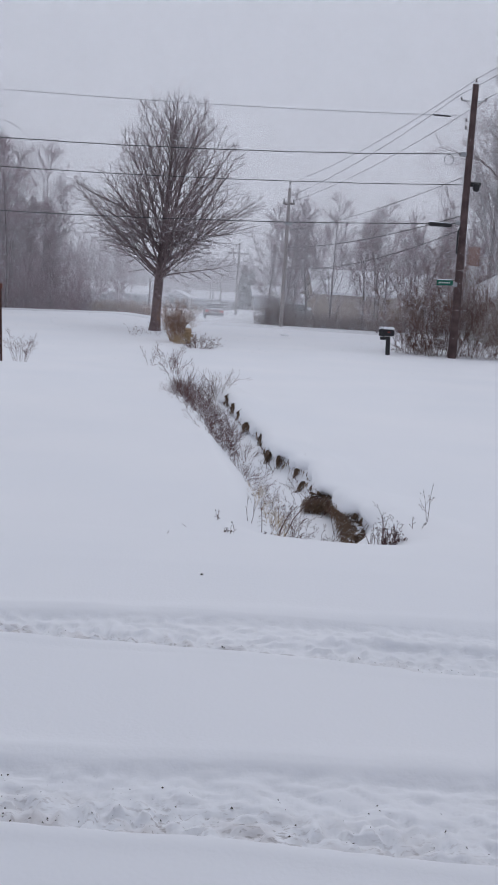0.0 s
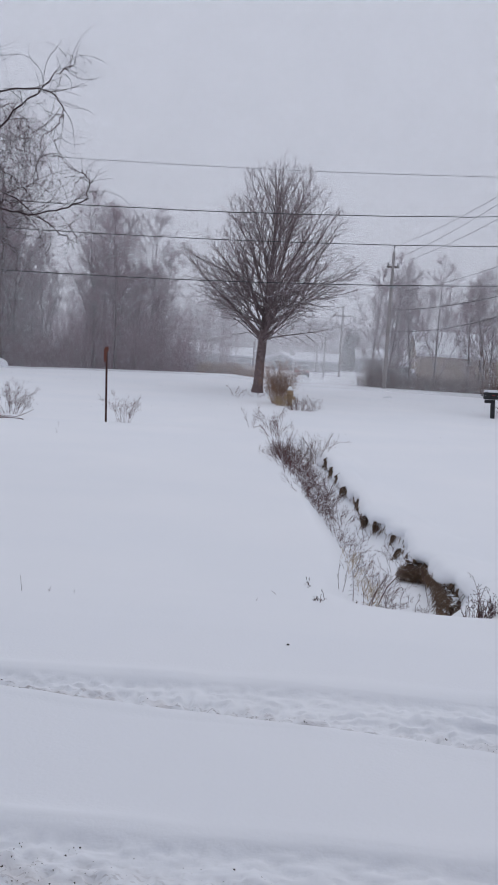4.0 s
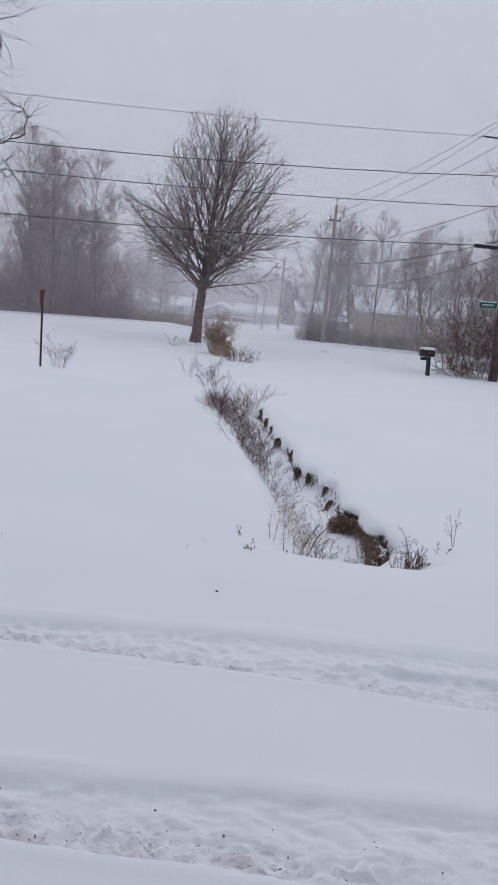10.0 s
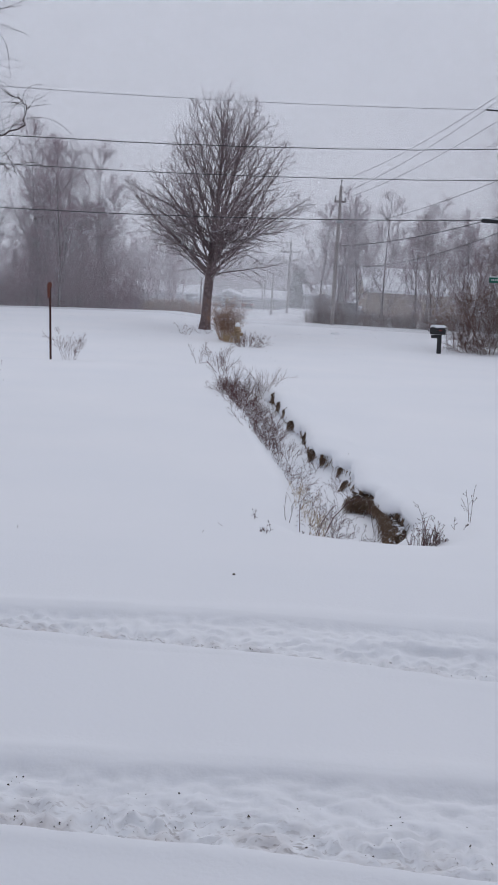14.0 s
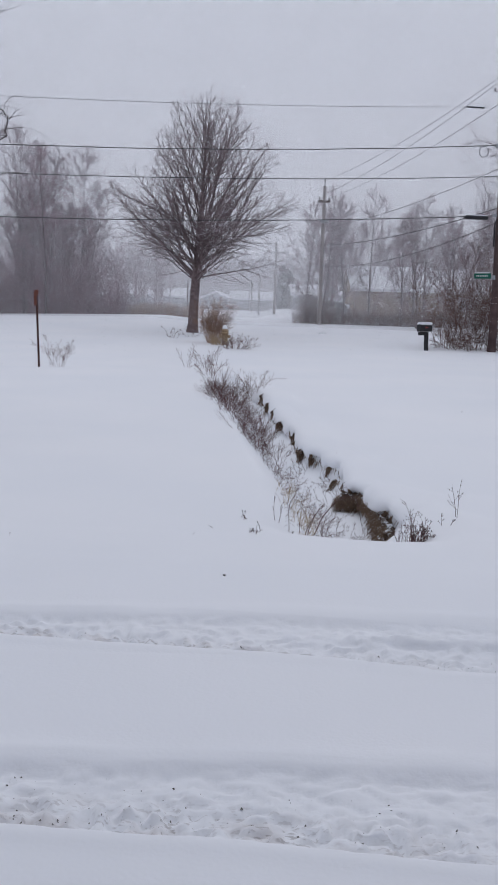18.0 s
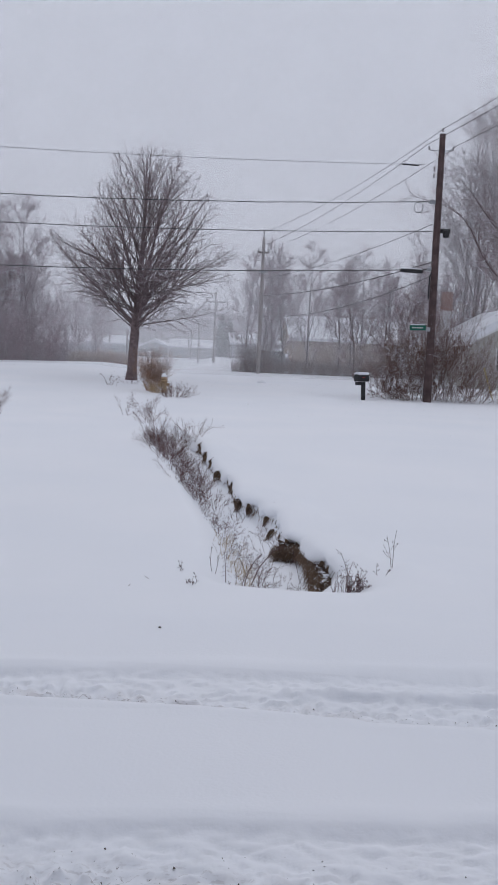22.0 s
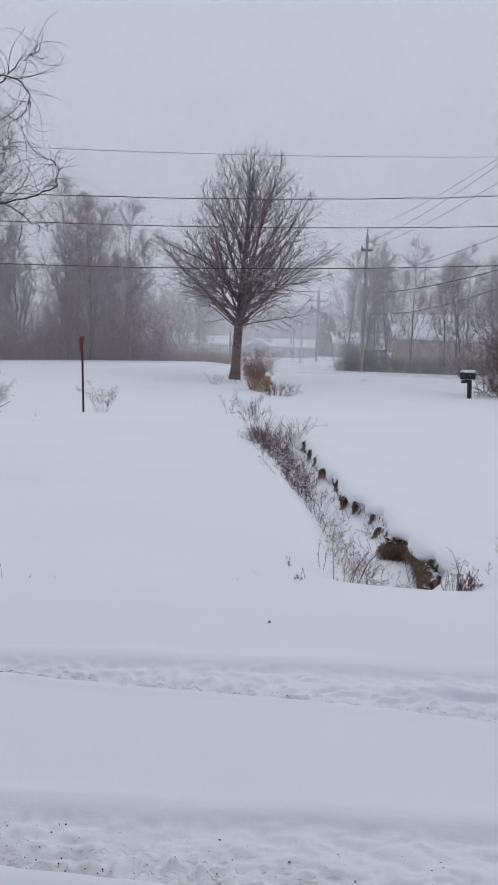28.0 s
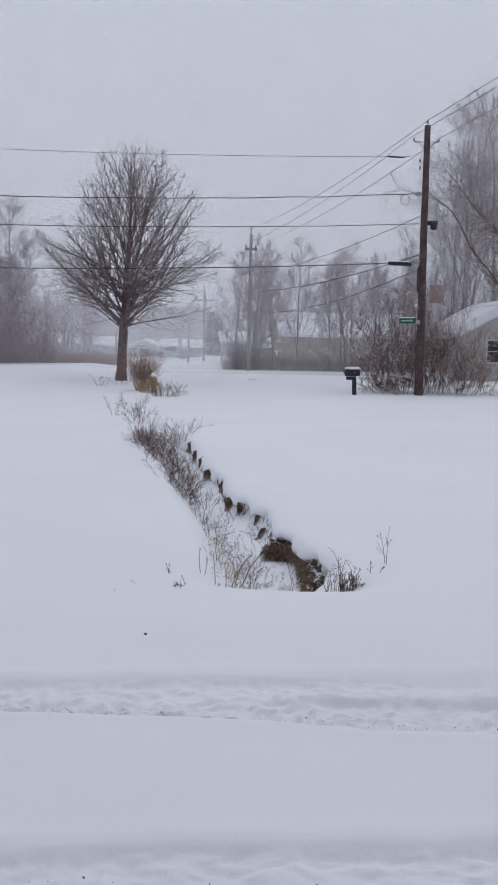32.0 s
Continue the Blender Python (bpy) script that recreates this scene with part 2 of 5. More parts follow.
def flake_material(name, solid):
    m, n, l, bs = material(name, 0.8)
    bs.inputs["Base Color"].default_value = (0.95, 0.96, 0.98, 1)
    tr = n.new("ShaderNodeBsdfTranslucent")
    tr.inputs["Color"].default_value = (0.97, 0.975, 0.99, 1)
    mx = n.new("ShaderNodeMixShader")
    mx.inputs[0].default_value = 0.5
    l.new(bs.outputs[0], mx.inputs[1])
    l.new(tr.outputs[0], mx.inputs[2])
    clear = n.new("ShaderNodeBsdfTransparent")
    my = n.new("ShaderNodeMixShader")
    my.inputs[0].default_value = solid
    l.new(clear.outputs[0], my.inputs[1])
    l.new(mx.outputs[0], my.inputs[2])
    l.new(my.outputs[0], n["Material Output"].inputs["Surface"])
    return m


def haze_material(name, low, high):
    """Haze put on a see-through sheet: thin, uneven, lit like the flakes."""
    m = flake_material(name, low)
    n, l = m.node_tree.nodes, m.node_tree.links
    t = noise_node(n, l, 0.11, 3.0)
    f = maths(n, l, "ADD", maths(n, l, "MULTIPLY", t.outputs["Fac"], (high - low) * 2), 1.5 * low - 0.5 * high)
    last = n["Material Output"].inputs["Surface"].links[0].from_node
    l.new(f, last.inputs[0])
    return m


LAMP = lamp_glow()
FLAKE = flake_material("snow_flake", 0.8)
POWDERY = flake_material("powder_snow", 0.45)


# ---- mesh helpers ----
def mesh_from(name, verts, faces, mat, smooth=True):
    me = bpy.data.meshes.new(name)
    me.from_pydata(verts, [], faces)
    me.materials.append(mat)
    me.polygons.foreach_set("use_smooth", [smooth] * len(me.polygons))
    me.update()
    return me


def mesh_bm(name, bm, mat, smooth=False):
    me = bpy.data.meshes.new(name)
    bm.to_mesh(me)
    bm.free()
    me.materials.append(mat)
    if smooth:
        me.polygons.foreach_set("use_smooth", [True] * len(me.polygons))
    return me


def part(name, data, material_used, parent, label="", smooth=False):
    """Links a bmesh or a mesh as one object under a thing or a part."""
    if isinstance(data, bmesh.types.BMesh):
        data = mesh_bm(name, data, material_used, smooth)
    ob = new(name, data)
    ob.parent = parent
    return tagged(ob, label)


def thing(name, m, label, category, group="", kind=""):
    ob = new(name)
    ob.empty_display_size = 0.2
    ob.matrix_basis = m
    return tagged(ob, label, category, group, kind)


def box(bm, x0, x1, y0, y1, z0, z1, bevel=0.0):
    r = bmesh.ops.create_cube(bm, size=1.0)
    bmesh.ops.scale(bm, vec=(x1 - x0, y1 - y0, z1 - z0), verts=r["verts"])
    bmesh.ops.translate(bm, vec=((x0 + x1) / 2, (y0 + y1) / 2, (z0 + z1) / 2), verts=r["verts"])
    if bevel:
        edges = list({e for v in r["verts"] for e in v.link_edges})
        bmesh.ops.bevel(bm, geom=edges, offset=bevel, segments=2, affect="EDGES", profile=0.6)
    return bm


def one_box(*a, **k):
    return box(bmesh.new(), *a, **k)


def cyl(bm, p, q, r0, r1, seg=12):
    p, q = Vector(p), Vector(q)
    d = q - p
    m = Matrix.Translation((p + q) / 2) @ d.to_track_quat("Z", "Y").to_matrix().to_4x4()
    bmesh.ops.create_cone(bm, cap_ends=True, segments=seg, radius1=r0, radius2=r1, depth=d.length, matrix=m)
    return bm


def one_cyl(*a, **k):
    return cyl(bmesh.new(), *a, **k)


def prism(outline, y0, y1, bevel=0.0):
    """A closed outline in x and z, drawn out from y0 to y1."""
    bm = bmesh.new()
    f = bm.faces.new([bm.verts.new((x, y0, z)) for x, z in outline])
    ext = bmesh.ops.extrude_face_region(bm, geom=[f])
    bmesh.ops.translate(bm, vec=(0, y1 - y0, 0), verts=[v for v in ext["geom"] if isinstance(v, bmesh.types.BMVert)])
    bmesh.ops.recalc_face_normals(bm, faces=bm.faces)
    if bevel:
        bmesh.ops.bevel(bm, geom=list(bm.edges), offset=bevel, segments=2, affect="EDGES")
    return bm


def lathe(profile, seg=16):
    """A turned body from (radius, height) pairs."""
    bm = bmesh.new()
    rings = []
    for r, z in profile:
        rings.append([bm.verts.new((r * math.cos(2 * math.pi * k / seg), r * math.sin(2 * math.pi * k / seg), z)) for k in range(seg)])
    for a, b in zip(rings, rings[1:]):
        for k in range(seg):
            bm.faces.new((a[k], a[(k + 1) % seg], b[(k + 1) % seg], b[k]))
    bm.faces.new(list(reversed(rings[0])))
    bm.faces.new(rings[-1])
    return bm


def tubes(name, strands, mat, sides=3):
    """One mesh of tapered tubes along strands of (points, radii)."""
    verts, faces, base = [], [], 0
    ang = np.arange(sides) * 2 * np.pi / sides
    ca, sa = np.cos(ang)[None, :, None], np.sin(ang)[None, :, None]
    for pts, rad in strands:
        pts, rad = np.asarray(pts, float), np.asarray(rad, float)
        n = len(pts)
        tan = np.gradient(pts, axis=0)
        tan /= np.linalg.norm(tan, axis=1)[:, None] + 1e-9
        ref = np.array((1.0, 0, 0)) if abs(tan[:, 2]).mean() > 0.6 else np.array((0, 0, 1.0))
        u = np.cross(tan, ref)
        u /= np.linalg.norm(u, axis=1)[:, None] + 1e-9
        w = np.cross(tan, u)
        ring = pts[:, None, :] + rad[:, None, None] * (u[:, None, :] * ca + w[:, None, :] * sa)
        verts.append(ring.reshape(-1, 3))
        idx = base + np.arange(n * sides).reshape(n, sides)
        a, b = idx[:-1], idx[1:]
        faces.append(np.stack((a, np.roll(a, -1, 1), np.roll(b, -1, 1), b), axis=2).reshape(-1, 4))
        base += n * sides
    v, f = np.concatenate(verts), np.concatenate(faces)
    me = bpy.data.meshes.new(name)
    me.vertices.add(len(v))
    me.vertices.foreach_set("co", v.astype(np.float32).ravel())
    me.loops.add(f.size)
    me.loops.foreach_set("vertex_index", f.astype(np.int32).ravel())
    me.polygons.add(len(f))
    me.polygons.foreach_set("loop_start", np.arange(0, f.size, 4, dtype=np.int32))
    me.update(calc_edges=True)
    me.polygons.foreach_set("use_smooth", np.ones(len(f), dtype=bool))
    me.materials.append(mat)
    return me


def strand(rng, p, d, length, r0, r1, n, wander=0.1, lift=0.0):
    """A wandering branch: its points and radii."""
    d = np.array(d, float)
    d /= np.linalg.norm(d)
    pts = [np.array(p, float)]
    for _ in range(n):
        d = d + rng.normal(0, wander, 3)
        d[2] += lift
        d /= np.linalg.norm(d)
        pts.append(pts[-1] + d * length / n)
    return np.array(pts), np.linspace(r0, r1, n + 1)


def aside(rng, d, angle):
    """A direction at that angle to d, any way round."""
    d = np.array(d, float) / np.linalg.norm(d)
    s = np.cross(d, rng.normal(0, 1, 3))
    s /= np.linalg.norm(s) + 1e-9
    return d * math.cos(angle) + s * math.sin(angle)


def offshoots(rng, pts, rad, count, lo, hi, length, angle, n, wander, lift, thin=0.6, tip=0.004, power=1.0):
    """Side branches of a branch, shorter towards its end."""
    out = []
    seg = len(pts) - 1
    for _ in range(count):
        t = lo + (hi - lo) * rng.random() ** power
        k = min(int(t * seg), seg - 1)
        f = t * seg - k
        p = pts[k] * (1 - f) + pts[k + 1] * f
        r = max(tip, (rad[k] * (1 - f) + rad[k + 1] * f) * thin)
        d = aside(rng, pts[k + 1] - pts[k], angle * rng.uniform(0.7, 1.25))
        ln = length * (1.1 - 0.7 * t) * rng.uniform(0.65, 1.25)
        out.append(strand(rng, p, d, ln, r, tip, n, wander, lift))
    return out


# ---- ground ----
def value_noise(x, y, seed):
    xi, yi = np.floor(x), np.floor(y)
    fx, fy = x - xi, y - yi
    fx, fy = fx * fx * (3 - 2 * fx), fy * fy * (3 - 2 * fy)

    def h(a, b):
        v = np.sin(a * 127.1 + b * 311.7 + seed * 74.7) * 43758.5453
        return v - np.floor(v)
    return (h(xi, yi) * (1 - fx) + h(xi + 1, yi) * fx) * (1 - fy) + (h(xi, yi + 1) * (1 - fx) + h(xi + 1, yi + 1) * fx) * fy - 0.5


def ease(a, b, x):
    t = np.clip((x - a) / (b - a), 0, 1)
    return t * t * (3 - 2 * t)


DITCH_Y = (7.2, 7.7, 8.2, 8.8, 9.3, 9.7, 10.1, 10.3, 10.9, 11.3, 11.5, 12.0, 12.2, 12.5, 13.8, 14.8, 16.1, 16.8, 18.0, 19.5, 21.0, 24.0, 27.0)
DITCH_L = (0.02, -0.12, -0.06, -0.07, -0.1, -0.13, -0.18, -0.2, -0.28, -0.34, -0.37, -0.43, -0.46, -0.5, -0.68, -0.8, -0.98, -1.08, -1.26, -1.42, -1.58, -1.88, -2.3)
DITCH_R = (1.15, 1.3, 1.2, 0.99, 0.91, 0.88, 0.86, 0.71, 0.69, 0.67, 0.55, 0.46, 0.35, 0.25, 0.16, -0.01, -0.17, -0.26, -0.4, -0.76, -1.02, -1.56, -2.1)


def ditch_edges(y):
    return np.interp(y, DITCH_Y, DITCH_L), np.interp(y, DITCH_Y, DITCH_R)


def ground_z(x, y, fine=True):
    x, y = np.asarray(x, float), np.asarray(y, float)
    # the yard falls gently to the road, the land beyond it falls away
    left = np.interp(y, (-60, 6.3, 7.3, 9.7, 12.2, 15.2, 17.7, 22.8, 25.5, 28, 60, 70, 100, 115, 126, 142, 154, 168, 184, 221, 600),
                     (0, 0, -0.065, -0.14, -0.19, -0.27, -0.32, -0.4, -0.56, -0.6, -0.6, -1.0, -1.75, -2.2, -2.32, -2.46, -2.45, -2.7, -3.0, -3.9, -9))
    right = np.interp(y, (-60, 6.3, 8.0, 9.0, 10.2, 12.5, 18, 26, 34, 60, 90, 150, 221, 600), (0, 0, -0.13, -0.23, -0.32, -0.31, -0.32, -0.5, -0.6, -0.6, -0.9, -1.75, -3.6, -9))
    left = left + np.interp(x, (-26, -21, -16, -12, -8, -5.5, -4), (-0.18, -0.1, 0.1, 0.21, 0.3, 0.08, 0.0)) * ease(40, 56, y) * (1 - ease(66, 80, y))
    dl, dr = ditch_edges(y)
    mid = np.where(y < 45, (dl + dr) / 2, -2.6 - 0.02 * (y - 45))
    s = ease(-0.5, 0.5, (x - mid) / np.where(y < 45, 1.2, 3.0))
    z = left * (1 - s) + right * s
    # the ditch
    w = np.maximum(dr - dl, 0.05)
    edge = value_noise(x * 0 + 1.3, y * 2.2, 3) * 0.1
    u = (x - dl) / w
    fall = ease(-0.12, 0.45, u) * (1 - (0.42 - 0.3 * (1 - ease(9.0, 11.0, y))) * ease(0.4, 0.85, u)) * (1 - ease(0.88 - 0.36 * (1 - ease(8.2, 8.9, y)), 1.0, (x - dl) / np.maximum(w + edge * 0.6, 0.05)))
    depth = np.interp(y, (7.2, 7.36, 7.5, 7.7, 8.0, 9, 10, 14, 19, 24, 27), (0, 0.02, 0.13, 0.23, 0.3, 0.33, 0.36, 0.34, 0.3, 0.2, 0))
    z = z - fall * depth
    # the wind-blown lip on the far bank
    z = z + 0.075 * np.exp(-((x - dr - 0.2) / 0.26) ** 2) * ease(7.6, 8.6, y) * (1 - ease(20, 25, y)) * (1 + 1.2 * value_noise(x * 1.3, y * 1.1, 9))
    if fine:
        near = 1 - ease(30, 60, y)
        z = z + 0.05 * value_noise(x * 0.35, y * 0.22, 1) * near + 0.016 * value_noise(x * 1.2, y * 0.9, 2) * near
        for y0, k0, y1, k1, deep in ((4.92, -0.09, 5.35, 0.07, 0.045), (3.405, -0.065, 3.83, 0.05, 0.046)):
            wob = 0.03 * value_noise(x * 1.1, y * 0, 7) + 0.02 * value_noise(x * 6, y * 5, 8)
            a, b = y - y0 - k0 * x - wob, y - y1 - k1 * x - wob
            inside = ease(-0.012, 0.012, a) * (1 - ease(-0.02, 0.075, b))
            lug = ease(-0.3, 0.5, np.sin(x * 74 + 9 * value_noise(x * 1.7, y * 0.6, 28) + y * 14)) - 0.5
            lug = lug * (0.4 + value_noise(x * 2.3, y * 3, 29)) * np.exp(-((a - 0.1) / 0.13) ** 2)
            n1, n2 = value_noise(x * 9, y * 15, 21), value_noise(x * 19, y * 25, 22)
            crumb = n1 * 0.017 + n2 * 0.02 + value_noise(x * 31, y * 37, 25) * 0.018 - 0.014 * np.exp(-(n2 / 0.07) ** 2)
            z = z + inside * (crumb * (0.6 + 0.6 * np.exp(-((a - 0.1) / 0.14) ** 2)) + 0.03 * lug - deep + 0.018)
            z = z + 0.012 * np.exp(-((b - 0.13) / 0.06) ** 2) * (1 + value_noise(x * 5, y * 4, 27)) + 0.008 * np.exp(-((a + 0.05) / 0.05) ** 2)
        # the ridge left between two passes of a wheel, towards the east
        z = z + 0.04 * ease(0.0, 0.7, x) * np.exp(-((y - 5.17 - 0.03 * x + 0.03 * value_noise(x * 2.1, y * 0, 51)) / 0.055) ** 2)
    return z


def gz(x, y):
    return float(ground_z(np.array([x]), np.array([y]))[0])


def build_ground():
    xs = np.concatenate((-np.geomspace(900, 14, 24), np.arange(-13, -3, 0.25), np.arange(-3, -1.6, 0.05), np.arange(-1.6, 1.9, 0.018),
                         np.arange(1.9, 3.2, 0.05), np.arange(3.2, 13, 0.25), np.geomspace(13, 900, 24)))
    ys = np.concatenate((-np.geomspace(300, 3, 10), np.arange(-2, 2.8, 0.25), np.arange(2.8, 3.2, 0.04), np.arange(3.2, 3.96, 0.012), np.arange(3.96, 4.86, 0.045), np.arange(4.86, 5.44, 0.012), np.arange(5.44, 7.2, 0.08), np.arange(7.2, 8.4, 0.035), np.arange(8.4, 14, 0.08),
                         np.arange(14, 28, 0.2), np.geomspace(28, 1500, 90)))
    gx, gy = np.meshgrid(xs, ys)
    z = ground_z(gx, gy)
    v = np.stack((gx, gy, z), axis=2).reshape(-1, 3)
    ny, nx = gx.shape
    i = np.arange(ny * nx).reshape(ny, nx)
    f = np.stack((i[:-1, :-1], i[:-1, 1:], i[1:, 1:], i[1:, :-1]), axis=2).reshape(-1, 4)
    me = bpy.data.meshes.new("ground")
    me.vertices.add(len(v))
    me.vertices.foreach_set("co", v.astype(np.float32).ravel())
    me.loops.add(f.size)
    me.loops.foreach_set("vertex_index", f.astype(np.int32).ravel())
    me.polygons.add(len(f))
    me.polygons.foreach_set("loop_start", np.arange(0, f.size, 4, dtype=np.int32))
    me.update(calc_edges=True)
    me.polygons.foreach_set("use_smooth", np.ones(len(f), dtype=bool))
    me.materials.append(SNOW)
    tagged(new("ground", me), "deep fresh snow over a yard, ditch and road, crossed by wheel tracks", "snow", kind="structure")


build_ground()


# ---- unseen wall behind the camera, added to dim the near snow ----
def sky_blocker():
    bm = box(bmesh.new(), -11, 11, -1.9, -1.6, -0.4, 5.8)
    box(bm, -11.4, 11.4, -2.2, -0.7, 5.804, 6.0)
    tagged(new("sky_block_wall", mesh_bm("sky_block_wall", bm, BLUEGREY)), "unseen blue-grey wall and eave, added to dim and blue the near snow", "wall", kind="structure")


sky_blocker()


# ---- trees ----
def along(rng, pts, rad, gap, lo, length, angle, n, wander, lift, r0, tip, keep=None):
    """Side branches at even gaps along a branch, to alternate sides, shorter towards its end."""
    out = []
    seg = np.linalg.norm(np.diff(pts, axis=0), axis=1)
    run = np.concatenate(((0,), np.cumsum(seg)))
    total = run[-1]
    d = lo * total + rng.random() * gap
    side = rng.normal(0, 1, 3)
    while d < total:
        k = min(int(np.searchsorted(run, d)) - 1, len(seg) - 1)
        f = (d - run[k]) / seg[k]
        p = pts[k] * (1 - f) + pts[k + 1] * f
        way = (pts[k + 1] - pts[k]) / seg[k]
        side = -side + rng.normal(0, 0.7, 3)
        s = np.cross(way, side)
        s /= np.linalg.norm(s) + 1e-9
        a = angle * rng.uniform(0.7, 1.3)
        ln = length * (1.05 - 0.75 * d / total) * rng.uniform(0.6, 1.25)
        q = strand(rng, p, way * math.cos(a) + s * math.sin(a), ln, min(r0, max(tip, rad[k] * 0.7)), tip, n, wander, lift)
        if keep is None or keep(q[0][-1]):
            out.append(q)
        d += gap * rng.uniform(0.6, 1.4)
    return out


def maple():
    """A broad oval crown: straight limbs rise from the lower trunk to its whole outline."""
    rng = np.random.default_rng(11)
    x, y = -4.69, 45.65
    t = thing("maple_tree", pose(x, y, gz(x, y) - 0.1), "bare grey-brown maple with snow in its forks, beside the road", "tree")
    pts = np.array([(0, 0, 0), (0.03, 0, 0.5), (0.05, 0, 1.4), (0.1, 0, 2.2), (0.14, 0, 3.2), (0.2, 0.05, 4.5), (0.28, 0.05, 6.0), (0.4, 0, 7.6), (0.52, 0, 9.2), (0.6, 0, 10.6)])
    rad = np.array((0.3, 0.23, 0.2, 0.2, 0.15, 0.1, 0.062, 0.036, 0.018, 0.007))
    part("trunk", tubes("trunk", [(pts, rad)], BARK, 12), None, t)
    heights = (2.2, 3.0, 4.0, 5.2, 6.5, 7.8, 9.0, 10.2, 11.2)
    west = (1.9, 3.1, 3.6, 3.7, 3.8, 2.9, 2.1, 1.4, 0.5)
    east = (2.6, 4.0, 4.9, 4.7, 4.0, 3.2, 2.3, 1.5, 0.5)

    def room(p):
        """How far out a place lies, as a share of the crown's reach there."""
        dx, dy = p[0] - np.interp(p[2], pts[:, 2], pts[:, 0]), p[1]
        e = 0.5 + 0.5 * math.cos(math.atan2(dy, dx))
        r = np.interp(p[2], heights, west) * (1 - e) + np.interp(p[2], heights, east) * e
        return math.hypot(dx, dy) / r + max(0.0, p[2] - 11.2)

    count = 68
    for k in range(count):
        f = min(1.0, (k + 0.5 * rng.random()) / 44)
        a = k * 2.39996 + rng.uniform(-0.25, 0.25)
        za = 2.3 + 5.8 * f ** 1.3
        p = np.array([np.interp(za, pts[:, 2], pts[:, c]) for c in range(3)])
        out = 0.28 + (1.0 - 0.62 * f + (0.2 if math.cos(a) > 0.2 else -0.1)) * ((k * 0.618 + 0.3) % 1.0)
        if k >= 44:
            # long low limbs, most of them to the east
            east_side = k < 56
            a = (0.0 if east_side else math.pi) + rng.uniform(-1.25, 1.25)
            za = 2.3 + 0.16 * (k - 44 if east_side else k - 55)
            p = np.array([np.interp(za, pts[:, 2], pts[:, c]) for c in range(3)])
            out = rng.uniform(0.98, 1.38) if east_side else rng.uniform(0.85, 1.25)
        low = out > 1.0
        d = np.array((math.cos(a) * math.sin(out), math.sin(a) * math.sin(out), math.cos(out)))
        end = rng.uniform(0.86, 1.06)
        limb = [p]
        while room(limb[-1]) < end and limb[-1][2] < 11.0 and len(limb) < 30:
            d = d + rng.normal(0, 0.045, 3) + np.array((0, 0, 0.0 if low else 0.014))
            d /= np.linalg.norm(d)
            limb.append(limb[-1] + d * 0.32)
        if len(limb) < 4:
            limb += [limb[-1] + d * 0.3 * (j + 1) for j in range(4 - len(limb))]
        limb = np.array(limb)
        ln = 0.32 * len(limb)
        r0 = min(0.5 * float(np.interp(za, pts[:, 2], rad)), 0.009 * ln + 0.004)
        rl = np.linspace(r0, 0.005, len(limb))
        keep = lambda q: room(q) < 1.12
        sub = along(rng, limb, rl, 0.27, 0.14, 0.55 + 0.27 * ln, 0.62, 6, 0.07, 0.0 if low else 0.02, 0.019, 0.008, keep)
        fine = along(rng, limb, rl, 0.3, 0.3, 0.7, 0.7, 3, 0.07, 0.02, 0.0085, 0.0065, keep)
        for q in sub:
            third = along(rng, *q, 0.29, 0.12, 0.68, 0.68, 3, 0.09, 0.015, 0.0085, 0.0065, keep)
            fine += third
            for w in third[::2]:
                fine += along(rng, *w, 0.27, 0.2, 0.36, 0.72, 2, 0.08, 0.015, 0.007, 0.006, keep)
        lo = part("limb", tubes("limb", [(limb, rl)] + sub, BARK, 5), None, t)
        tagged(part("twig_spray", tubes("twig_spray", fine, TWIG, 3), None, lo), kind="stuff")
    return t


def wood_tree(seed, h, spread, twig=TWIG, bark=WOODBARK, n1=15, n2=8, n3=4, low=0.25, name="tree", label="", lean=0.0, fine_r=0.006):
    """An upright bare woodland tree, its limbs rising steeply to a fan of twigs; its trunk and crown."""
    rng = np.random.default_rng(seed)
    t = thing(name, pose(0, 0, 0), label, "tree")
    trunk = strand(rng, (0, 0, -0.3), (lean, 0, 1), h, 0.0075 * h + 0.012, 0.01, 9, 0.04, 0.02)
    part("trunk", tubes("trunk", [trunk], bark, 6), None, t)
    limbs = []
    for k in range(n1):
        f = low + (0.95 - low) * (k + rng.random()) / n1
        i = min(int(f * 9), 8)
        p = trunk[0][i] + (trunk[0][i + 1] - trunk[0][i]) * (f * 9 - i)
        a = k * 2.4 + rng.uniform(-0.4, 0.4)
        w = spread * 1.5 * rng.uniform(0.35, 1.5)
        ln = (h * (0.98 - f) * rng.uniform(0.65, 1.05) + 0.05 * h) * (1 - 0.5 * min(1.0, w / 0.75))
        limbs.append(strand(rng, p, (math.cos(a) * w, math.sin(a) * w, 0.8), ln, trunk[1][i] * 0.42, 0.007, 7, 0.06, 0.012))
    subs, fine = [], []
    for s in limbs:
        subs += offshoots(rng, *s, n2 + 2, 0.12, 0.97, spread * h * 0.4, 0.55, 4, 0.07, 0.015, 0.5, 0.01)
    for s in subs:
        fine += offshoots(rng, *s, n3, 0.05, 1.0, spread * h * 0.2, 0.62, 2, 0.1, 0.015, 0.6, fine_r)
    tagged(part("branchwork", tubes("branchwork", limbs, bark, 4), None, t), kind="stuff")
    tagged(part("crown", tubes("crown", subs + fine, twig, 3), None, t), kind="stuff")
    return t


